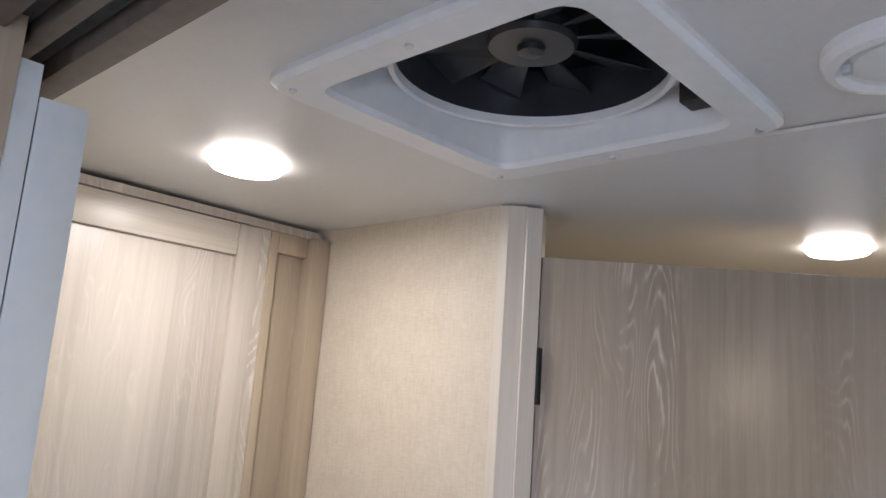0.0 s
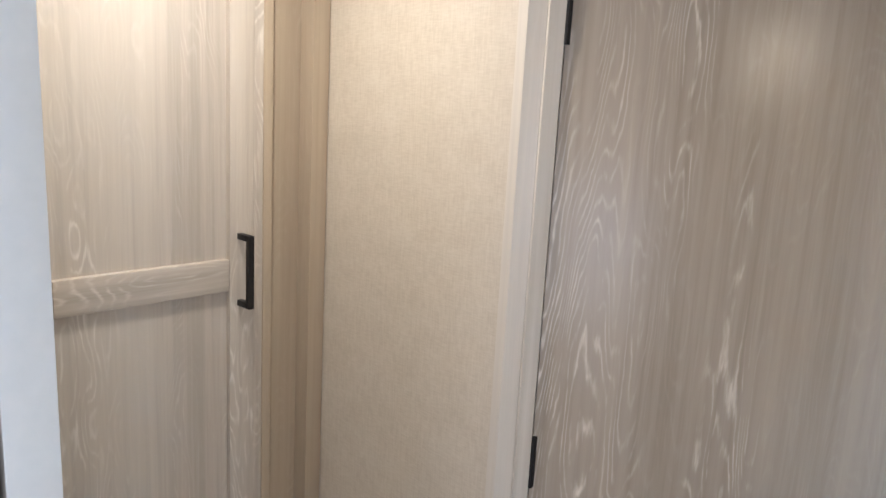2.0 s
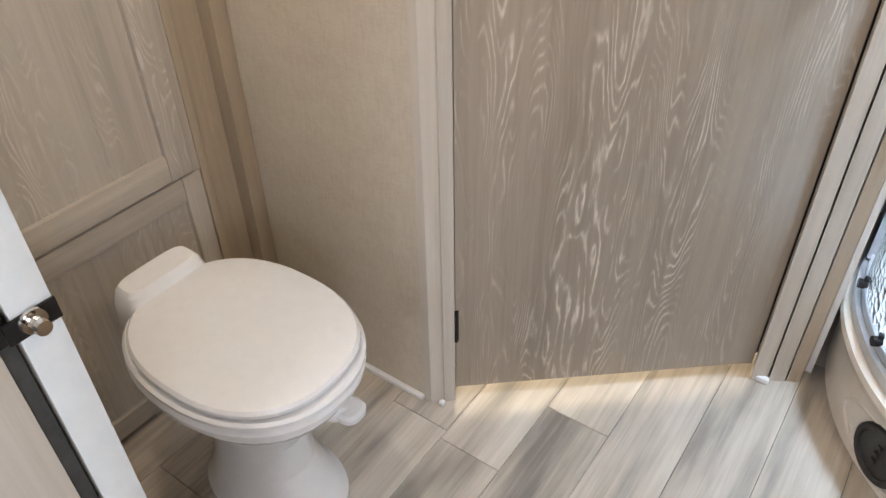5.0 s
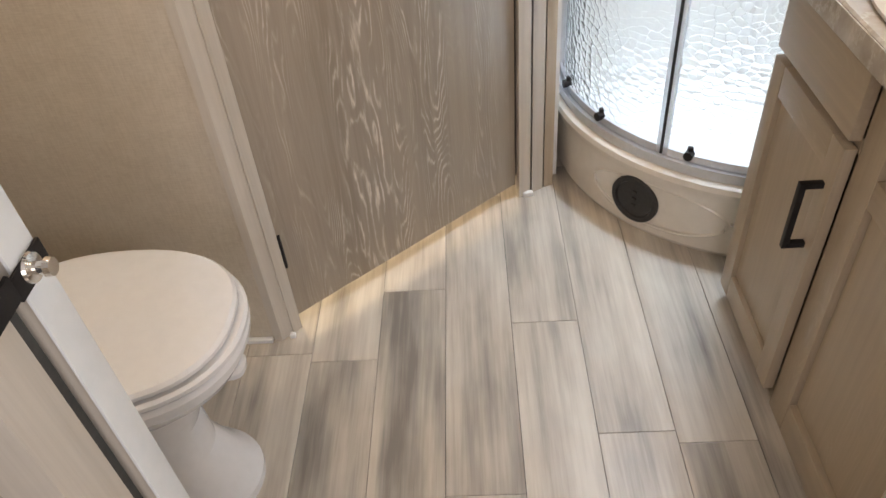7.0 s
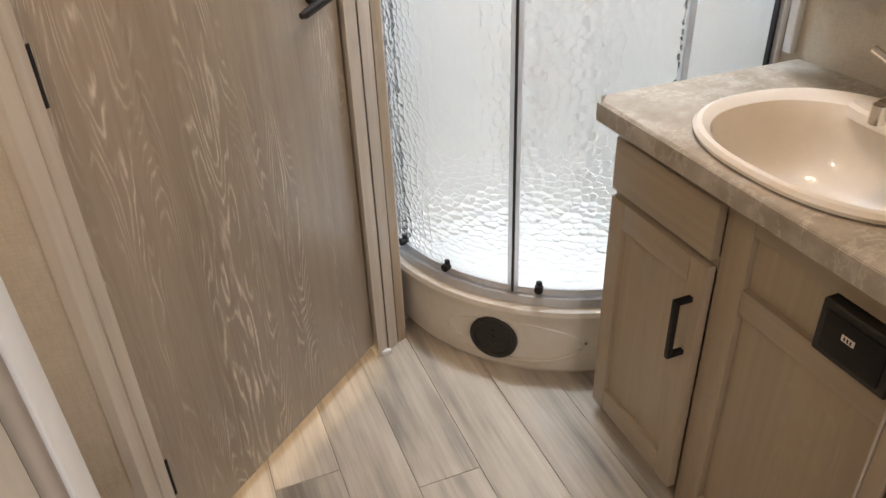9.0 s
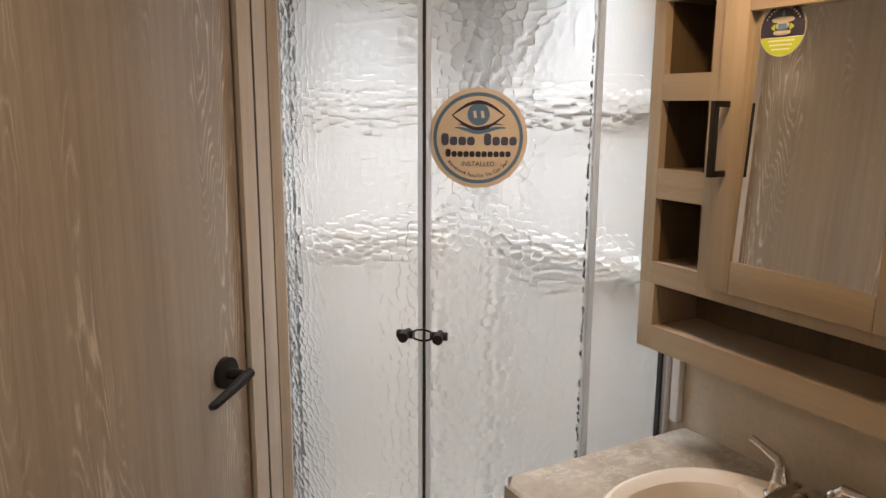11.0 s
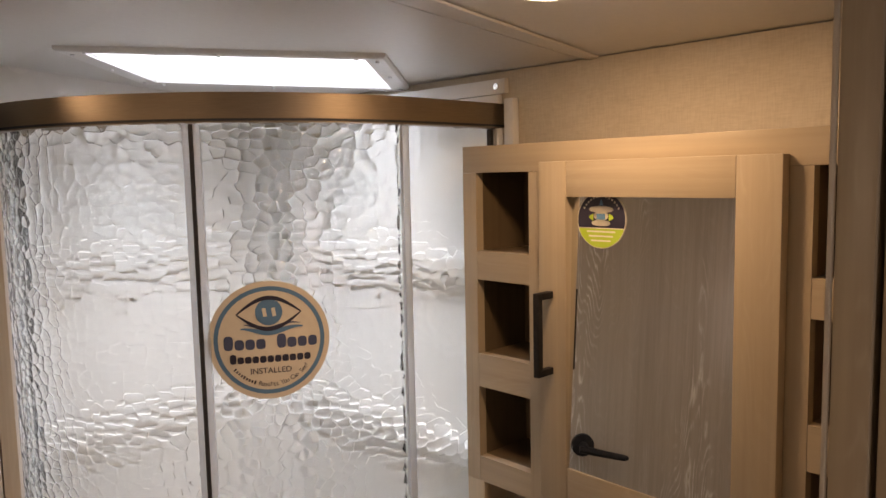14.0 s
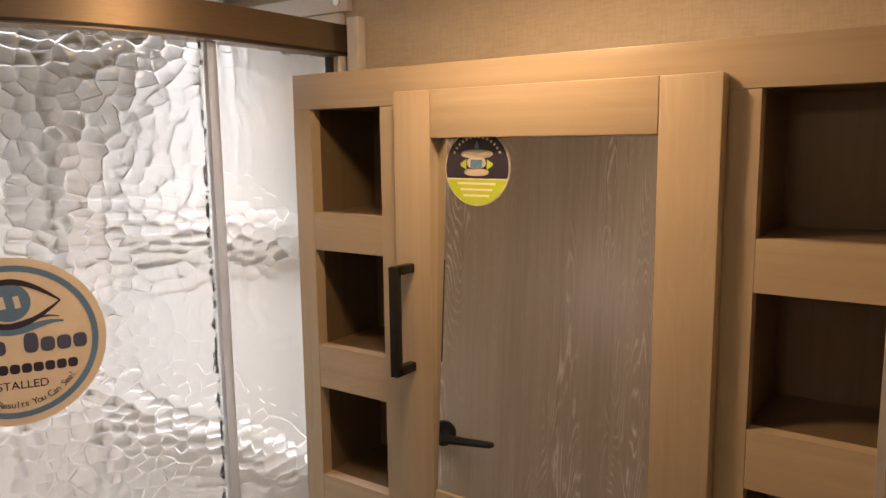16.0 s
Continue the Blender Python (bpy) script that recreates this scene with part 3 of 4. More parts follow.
# ---- toilet ----
def toilet():
    o = (-0.75, 0.66, 0)
    t = thing("toilet", "white plastic low pedestal toilet with a closed lid and foot pedal", "toilet", o)
    ring = [oval(x, 0, z, rx, ry, 44, 2.2) for x, z, rx, ry in ((-0.015, 0.0, 0.165, 0.115), (-0.015, 0.02, 0.165, 0.115), (-0.02, 0.05, 0.142, 0.098), (-0.03, 0.12, 0.112, 0.082), (-0.03, 0.2, 0.105, 0.08), (-0.02, 0.28, 0.122, 0.095), (0.0, 0.335, 0.165, 0.13), (0.0, 0.365, 0.195, 0.155), (0.0, 0.385, 0.207, 0.166), (0.0, 0.400, 0.207, 0.167))]
    part("pedestal", loft(ring), TOILET, t)
    rim = [oval(-0.012, 0, z, rx, ry, 44, 2.2) for z, rx, ry in ((0.393, 0.218, 0.168), (0.400, 0.228, 0.175), (0.412, 0.230, 0.177), (0.421, 0.225, 0.172))]
    part("bowl_rim", loft(rim), TOILET, t)
    seat = [oval(-0.008, 0, z, rx, ry, 44, 2.2) for z, rx, ry in ((0.424, 0.216, 0.165), (0.428, 0.228, 0.175), (0.436, 0.228, 0.176), (0.441, 0.223, 0.171))]
    part("seat", loft(seat), TOILET, t)
    lid = [oval(-0.004, 0, z, rx, ry, 44, 2.35) for z, rx, ry in ((0.444, 0.200, 0.157), (0.448, 0.210, 0.167), (0.455, 0.210, 0.167), (0.461, 0.205, 0.162), (0.465, 0.190, 0.148), (0.467, 0.12, 0.09), (0.4675, 0.04, 0.03))]
    part("lid", loft(lid), TOILET, t)
    hb_ = [oval(-0.226, 0, z, rx, ry, 32, 4.0) for z, rx, ry in ((0.36, 0.04, 0.085), (0.40, 0.046, 0.094), (0.45, 0.044, 0.088), (0.476, 0.036, 0.080), (0.486, 0.028, 0.072))]
    part("hinge_block", loft(hb_), TOILET, t)
    ped = part("pedal", tube([(0.03, 0.05, 0.235), (0.06, 0.075, 0.215), (0.085, 0.095, 0.20), (0.105, 0.112, 0.195)], [0.016, 0.02, 0.022, 0.018], n=14), TOILET, t, "white foot pedal")
    part("pedal_pad", loft([oval(0.108, 0.114, z, rx, ry, 20, 2.6) for z, rx, ry in ((0.188, 0.020, 0.022), (0.194, 0.030, 0.030), (0.206, 0.031, 0.031), (0.212, 0.024, 0.024))]), TOILET, ped)
    return t


toilet()


# ---- shower ----
SC = (0.64, 1.74)
RG = 0.545


def arc(r, a0, a1, n=28):
    return [(SC[0] + r * math.cos(radians(a0 + (a1 - a0) * i / n)), SC[1] + r * math.sin(radians(a0 + (a1 - a0) * i / n))) for i in range(n + 1)]


def front_line(r, n=30):
    """The shower's bowed front in plan: back wall, left leg, quarter round, right leg, outer wall."""
    return [(SC[0] - r, 2.058)] + arc(r, 180, 270, n) + [(0.858, SC[1] - r)]


def curved_wall(pts_in, pts_out, z0, z1, bm=None):
    return loft([[(a[0], a[1], z0), (b[0], b[1], z0), (b[0], b[1], z1), (a[0], a[1], z1)] for a, b in zip(pts_in, pts_out)], bm)


def shower():
    o = (SC[0], SC[1], 0)

    def loc(pts):
        return [(x - o[0], y - o[1]) for x, y in pts]

    def band(r0, r1, z0, z1):
        return curved_wall(loc(front_line(r0)), loc(front_line(r1)), z0, z1)

    s = thing("shower_enclosure", "quarter-round corner shower with hammered glass doors and a bisque base", "shower", o)
    # base: floor of the tray and a bowed apron built of rising outlines
    prof = [(0.550, 0.0), (0.556, 0.012), (0.556, 0.03), (0.560, 0.10), (0.563, 0.165), (0.572, 0.185), (0.577, 0.20), (0.574, 0.213), (0.562, 0.220), (0.54, 0.222), (0.51, 0.220), (0.50, 0.10)]
    rows = [[(x, y, z) for x, y in loc(front_line(r))] for r, z in prof]
    tray = loft(rows, cap=False, close=False)
    tray_ob = part("shower_base", tray, PAN, s, "bisque moulded shower base")
    part("tray_floor", prism(bmesh.new(), loc(front_line(0.499) + [(0.858, 2.058)]), 0.05, 0.07), SURROUND, tray_ob, "white moulded tray floor")
    # raised oval outline on the apron
    path = []
    for i in range(49):
        a = 2 * math.pi * i / 48
        ang, z = radians(229 + 19.0 * math.cos(a)), 0.098 + 0.062 * math.sin(a)
        path.append((0.560 * math.cos(ang), 0.560 * math.sin(ang), z))
    part("embossed_ring", tube(path, 0.0045, n=6), PAN, tray_ob)
    ca = radians(224.2)
    rot = Matrix.Translation((0.560 * math.cos(ca), 0.560 * math.sin(ca), 0.098)) @ Matrix.Rotation(ca, 4, "Z") @ Matrix.Rotation(radians(90), 4, "Y")

    def turned(bm):
        bm.transform(rot)
        return bm

    cov = part("access_cover", turned(loft([oval(0, 0, z, r, r, 32) for z, r in ((-0.005, 0.066), (0.006, 0.066), (0.009, 0.062), (0.009, 0.053), (0.004, 0.050), (0.004, 0.008))])), BLACK_PLASTIC, tray_ob, "round black access cover")
    for k in range(3):
        part("cover_rib", turned(box((-0.026 + k * 0.02, -0.006, 0.004), (-0.018 + k * 0.02, 0.006, 0.008), 0.001)), BLACK_PLASTIC, cov)
    for a, z in ((249, 0.11),):
        part("screw", tube([(0.560 * math.cos(radians(a)), 0.560 * math.sin(radians(a)), z), (0.566 * math.cos(radians(a)), 0.566 * math.sin(radians(a)), z)], 0.004), CHROME, tray_ob)
    part("lower_track", band(0.525, 0.560, 0.221, 0.246), ALU, s, "satin aluminium lower track")
    part("lower_track_lip", band(0.540, 0.548, 0.247, 0.266), ALU, s)
    rail = part("top_rail", band(0.522, 0.562, 1.840, 1.887), BRONZE, s, "brushed bronze-toned curved top rail")
    part("rail_groove", band(0.5625, 0.5635, 1.842, 1.846), RUBBER, rail)
    # panes
    panes = (("fixed_pane", front_line(RG - 0.012)[:5], 0.006), ("sliding_pane", arc(RG, 186, 228.6, 20), 0.006), ("sliding_pane", arc(RG, 229.6, 268, 20), 0.006), ("fixed_pane", arc(RG - 0.012, 266.4, 270, 4) + [(0.85, SC[1] - RG + 0.012)], 0.006))
    for name, line, t in panes:
        inner = [(SC[0] + (x - SC[0]) * (1 - t / RG), SC[1] + (y - SC[1]) * (1 - t / RG)) for x, y in line]
        p = part(name, curved_wall(loc(inner), loc(line), 0.262, 1.840), RAIN_GLASS, s, "clear hammered glass pane")
        p.visible_shadow = False
        p.data.materials.append(SMOOTH_GLASS)
        n_in = len(p.data.polygons)
        for k, face in enumerate(p.data.polygons):
            if k < n_in - 2 and k % 4 == 3:
                face.material_index = 1

    def upright(a, r, w, mat, name, label, depth=0.010):
        half = w / 2 / r
        pts = [(r * math.cos(radians(a) + half * k), r * math.sin(radians(a) + half * k)) for k in (-1, 1)] + [((r + depth) * math.cos(radians(a) + half * k), (r + depth) * math.sin(radians(a) + half * k)) for k in (1, -1)]
        return part(name, prism(bmesh.new(), pts, 0.250, 1.838), mat, s, label)

    upright(229.0, RG - 0.006, 0.0055, RUBBER, "door_seal", "black magnetic door seal", 0.014)
    upright(228.15, RG - 0.004, 0.010, PROFILE, "door_stile", "pale plastic edge profile")
    upright(229.9, RG - 0.004, 0.010, PROFILE, "door_stile", "pale plastic edge profile")
    upright(267.0, RG - 0.004, 0.014, PROFILE, "door_stile", "pale plastic edge profile")
    part("wall_profile", box((0.198, -RG - 0.010, 0.25), (0.216, -RG + 0.018, 1.838), 0.002), ALU, s, "aluminium wall profile")
    part("profile_seal", box((0.192, -RG - 0.006, 0.25), (0.198, -RG + 0.006, 1.838)), RUBBER, s)
    part("wall_profile", box((-RG - 0.012, 0.03, 0.25), (-RG + 0.012, 0.30, 1.838), 0.002), ALU, s, "aluminium wall profile")
    for a in (190, 209, 236, 262):
        ra = radians(a)
        r_ = part("roller", tube([((RG - 0.004) * math.cos(ra), (RG - 0.004) * math.sin(ra), 0.268), ((RG + 0.016) * math.cos(ra), (RG + 0.016) * math.sin(ra), 0.268)], 0.011, n=14), BLACK, s, "small black roller")
        part("roller_cap", box(((RG + 0.002) * math.cos(ra) - 0.006, (RG + 0.002) * math.sin(ra) - 0.006, 0.274), ((RG + 0.002) * math.cos(ra) + 0.006, (RG + 0.002) * math.sin(ra) + 0.006, 0.288), 0.002), BLACK, r_)
    for a in (225.4, 232.6):
        ra = radians(a)
        d = Vector((math.cos(ra), math.sin(ra), 0))
        k = part("door_knob", tube([d * (RG + 0.002) + Vector((0, 0, 1.078)), d * (RG + 0.022) + Vector((0, 0, 1.078)), d * (RG + 0.024) + Vector((0, 0, 1.078)), d * (RG + 0.044) + Vector((0, 0, 1.076))], [0.008, 0.008, 0.011, 0.011], n=14), BLACK, s, "black twin door knob")
        side = Vector((-d.y, d.x, 0))
        part("knob_grip", tube([d * (RG + 0.024) + side * -0.018 + Vector((0, 0, 1.079)), d * (RG + 0.024) + side * 0.018 + Vector((0, 0, 1.079))], 0.009, n=12), BLACK, k)
    part("knob_ring", tube([(0.566 * math.cos(radians(229 + 2.4 * math.cos(q))), 0.566 * math.sin(radians(229 + 2.4 * math.cos(q))), 1.078 + 0.012 * math.sin(q)) for q in [2 * math.pi * i / 16 for i in range(17)]], 0.0022, n=6), BLACK, s)
    # moulded white surround with ledges
    w = part("surround", box((-0.575, 0.300, 0.07), (0.217, 0.318, 1.90), 0.004), SURROUND, s, "white moulded shower surround")
    part("surround_side", box((0.204, -0.56, 0.07), (0.218, 0.299, 1.905), 0.004), SURROUND, w)
    part("ledge", box((-0.53, 0.272, 1.13), (0.20, 0.2995, 1.185), 0.013, segments=3), SURROUND, w)
    part("ledge", box((0.176, -0.50, 1.13), (0.2035, 0.271, 1.185), 0.013, segments=3), SURROUND, w)
    part("ledge", box((-0.53, 0.276, 1.53), (0.20, 0.2995, 1.58), 0.011, segments=3), SURROUND, w)
    part("ledge", box((0.180, -0.50, 1.53), (0.2035, 0.275, 1.58), 0.011, segments=3), SURROUND, w)
    part("corner_column", loft([[(0.2 - q * math.cos(radians(b)), 0.296 - q * math.sin(radians(b)), z) for q, b in ((0.0, 0), (0.13, 0), (0.13, 22), (0.13, 45), (0.13, 68), (0.13, 90))] for z in (0.07, 1.20)]), SURROUND, w)
    f = part("top_flange", box((0.206, -0.575, 1.906), (0.219, 0.06, 1.935), 0.002), SURROUND, w, "white screwed flange")
    part("screw", tube([(0.206, -0.555, 1.920), (0.202, -0.555, 1.920)], 0.006, n=12), CHROME, f)
    part("corner_trim", box((0.200, -0.600, 0.83), (0.219, -0.577, 1.895), 0.003), WHITE_TRIM, w, "white corner trim strip")
    return s


shower()


# ---- vanity ----
def vanity():
    o = (0.62, 0.76, 0)

    def bx(lo, hi, b=0.0):
        return box([a - c for a, c in zip(lo, o)], [a - c for a, c in zip(hi, o)], b)

    v = thing("vanity_cabinet", "taupe oak-look vanity cabinet with one drawer and one panelled door", "cabinet", o)
    part("body", bx((0.432, 0.402, 0.06), (0.858, 1.105, 0.630)), OAK_VAN, v)
    part("side_panel", bx((0.432, 1.091, 0.6305), (0.858, 1.105, 0.779)), OAK_VAN, v)
    part("side_panel", bx((0.432, 0.402, 0.6305), (0.858, 0.414, 0.779)), OAK_VAN, v)
    part("back_panel", bx((0.846, 0.4145, 0.6305), (0.858, 1.0905, 0.779)), OAK_VAN, v)
    part("front_panel", bx((0.432, 0.4145, 0.6305), (0.437, 1.0905, 0.779)), OAK_VAN, v)
    part("toe_kick", bx((0.50, 0.402, 0.0), (0.858, 1.105, 0.058)), OAK_BROWN, v)
    # face frame round recessed panels
    F0, F1 = 0.410, 0.430
    for y0, y1, z0, z1 in ((0.722, 0.785, 0.0, 0.779), (0.402, 0.7215, 0.708, 0.779), (0.402, 0.7215, 0.553, 0.602), (0.402, 0.7215, 0.0, 0.08), (1.085, 1.108, 0.06, 0.779), (0.7855, 1.0845, 0.745, 0.779), (0.7855, 1.0845, 0.604, 0.632)):
        part("frame_rail" if y1 - y0 > 0.1 else "frame_stile", bx((F0, y0, z0), (F1, y1, z1), 0.0012), OAK_VAN_RAIL if y1 - y0 > 0.1 else OAK_VAN, v)
    part("fixed_panel", bx((0.4235, 0.402, 0.6025), (0.4305, 0.7215, 0.7075)), OAK_VAN, v)
    part("access_panel", bx((0.4235, 0.402, 0.0805), (0.4305, 0.7215, 0.5525)), OAK_VAN, v)
    part("drawer_front", bx((0.389, 0.786, 0.628), (0.409, 1.096, 0.742), 0.003), OAK_VAN_RAIL, v)
    # panelled door, facing -x
    d = part("cabinet_door", bx((0.400, 0.825, 0.10), (0.4085, 1.05, 0.575)), OAK_VAN, v)
    for y0, y1 in ((0.788, 0.834), (1.048, 1.094)):
        part("stile", bx((0.389, y0, 0.045), (0.409, y1, 0.612), 0.0022), OAK_VAN, d)
    for z0, z1 in ((0.045, 0.105), (0.552, 0.612)):
        part("rail", bx((0.3895, 0.8345, z0), (0.409, 1.0475, z1), 0.0022), OAK_VAN_RAIL, d)
    bar_pull(d, (0.357 - o[0], 0.815 - o[1], 0.400), 0.135, 1, 0.033)
    return v


vanity()


def countertop():
    o = (0.60, 0.765, 0.80)
    c = thing("countertop", "grey-beige marbled laminate countertop on the vanity", "countertop", o)
    x0, x1, y0, y1, r = 0.346 - o[0], 0.858 - o[0], 0.402 - o[1], 1.128 - o[1], 0.022
    cx, cy = -0.012, -0.032
    out, n = [], 64
    for i in range(n):
        a = 2 * math.pi * i / n
        ca, sa = math.cos(a), math.sin(a)
        k = min((x1 - cx) / ca if ca > 1e-6 else 9, (x0 - cx) / ca if ca < -1e-6 else 9, (y1 - cy) / sa if sa > 1e-6 else 9, (y0 - cy) / sa if sa < -1e-6 else 9)
        px, py = cx + ca * k, cy + sa * k
        # clip the free corner
        cut = (px - x0) + (y1 - py)
        if cut < r:
            px, py = px + (r - cut) / 2, py - (r - cut) / 2
        out.append((px, py))

    def ring(z, f, inset):
        return [(x + (inset if x < x0 + 0.01 else 0), y - (inset if y > y1 - 0.01 else 0), z) for x, y in out] if f else [(p[0], p[1], z) for p in oval(cx, cy, z, 0.205, 0.245, n, 2.3)]

    rings = [ring(0.020, 0, 0), ring(0.022, 1, 0.004), ring(0.019, 1, 0.0), ring(-0.018, 1, 0.0), ring(-0.020, 1, 0.004), ring(-0.020, 0, 0)]
    rings.append(rings[0])
    bm = bmesh.new()
    rows = [[bm.verts.new(p) for p in rg] for rg in rings[:-1]]
    rows.append(rows[0])
    for a, b in zip(rows, rows[1:]):
        for i in range(n):
            bm.faces.new((a[i], a[(i + 1) % n], b[(i + 1) % n], b[i]))
    part("slab", bm, LAMINATE, c)
    part("front_edge", box((x0 - 0.0032, y0, -0.018), (x0 - 0.0004, y1 - r, 0.0185), 0.001), LAMINATE, c)
    part("end_edge", box((x0 + r, y1 + 0.0004, -0.018), (x1, y1 + 0.003, 0.0185), 0.001), LAMINATE, c)
    return c


countertop()


def sink():
    o = (0.588, 0.733, 0.822)
    s = thing("sink", "bisque oval drop-in sink set in the countertop", "sink", o)
    prof = ((0.200, 0.240, -0.010, 0), (0.217, 0.257, 0.001, 0), (0.219, 0.259, 0.008, 0), (0.213, 0.253, 0.014, 0), (0.205, 0.245, 0.016, 0), (0.196, 0.236, 0.013, -0.004), (0.178, 0.222, 0.004, -0.014), (0.172, 0.216, -0.008, -0.017), (0.166, 0.211, -0.03, -0.02), (0.160, 0.204, -0.055, -0.02), (0.151, 0.195, -0.08, -0.02), (0.139, 0.181, -0.103, -0.02), (0.122, 0.161, -0.122, -0.02), (0.100, 0.133, -0.136, -0.02), (0.072, 0.096, -0.145, -0.02), (0.040, 0.050, -0.150, -0.02), (0.005, 0.005, -0.152, -0.02))
    part("bowl", loft([oval(dx, 0, z, rx, ry, 56, 2.35) for rx, ry, z, dx in prof], cap=False), SINK, s)
    part("faucet_deck", loft([oval(0.165, 0, z, rx, ry, 40, 3.0) for z, rx, ry in ((-0.012, 0.047, 0.155), (0.006, 0.045, 0.152), (0.011, 0.036, 0.142))]), SINK, s)
    part("drain", loft([oval(-0.02, 0, z, r, r, 24) for z, r in ((-0.151, 0.021), (-0.147, 0.021), (-0.148, 0.012))]), CHROME, s, "chrome drain ring")
    part("overflow_hole", tube([(-0.170, 0.02, -0.045), (-0.176, 0.02, -0.045)], 0.004, n=12), CHROME, s)
    return s


sink()


def faucet():
    o = (0.744, 0.742, 0.836)
    f = thing("faucet", "chrome two-lever centerset faucet at the back of the sink", "faucet", o)
    part("base", loft([oval(0, 0, z, rx, ry, 36, 2.6) for z, rx, ry in ((0.0, 0.027, 0.082), (0.008, 0.027, 0.082), (0.014, 0.022, 0.076), (0.016, 0.016, 0.07))]), CHROME, f)
    part("spout", tube([(0.0, 0, 0.012), (-0.004, 0, 0.035), (-0.03, 0, 0.052), (-0.07, 0, 0.052), (-0.105, 0, 0.044)], [0.02, 0.019, 0.016, 0.0145, 0.013], n=16), CHROME, f)
    part("aerator", tube([(-0.102, 0, 0.050), (-0.102, 0, 0.018)], 0.0135, n=16), CHROME, f)
    for sgn in (-1, 1):
        y = 0.052 * sgn
        h = part("handle_stem", tube([(0, y, 0.012), (0, y, 0.02), (0, y, 0.04), (0, y, 0.062), (0, y, 0.07)], [0.021, 0.022, 0.018, 0.014, 0.008], n=18), CHROME, f)
        part("lever", tube([(0, y, 0.058), (0.004, y + 0.012 * sgn, 0.074), (0.006, y + 0.05 * sgn, 0.084 if sgn > 0 else 0.076), (0.002, y + 0.072 * sgn, 0.093 if sgn > 0 else 0.076)], [0.012, 0.010, 0.007, 0.0075], n=12), CHROME, h)
    return f


faucet()


def control_box():
    o = (0.4225, 0.492, 0.655)
    c = thing("control_panel", "black plastic switch box on the vanity, small white label", "switch", o)
    part("housing", box((-0.028, -0.066, -0.047), (0.0, 0.066, 0.047), 0.006, segments=3), BLACK_PLASTIC, c)
    part("face_plate", box((-0.0305, -0.052, -0.034), (-0.0285, 0.052, 0.034), 0.0008), BLACK, c)
    part("label", box((-0.0318, -0.004, 0.002), (-0.0308, 0.018, 0.012)), STICKER_WHITE, c, "white printed label")
    for k in range(3):
        part("mark", box((-0.0322, 0.0 + k * 0.0055, 0.004), (-0.0319, 0.003 + k * 0.0055, 0.010)), STICKER_INK, c)
    return c


control_box()


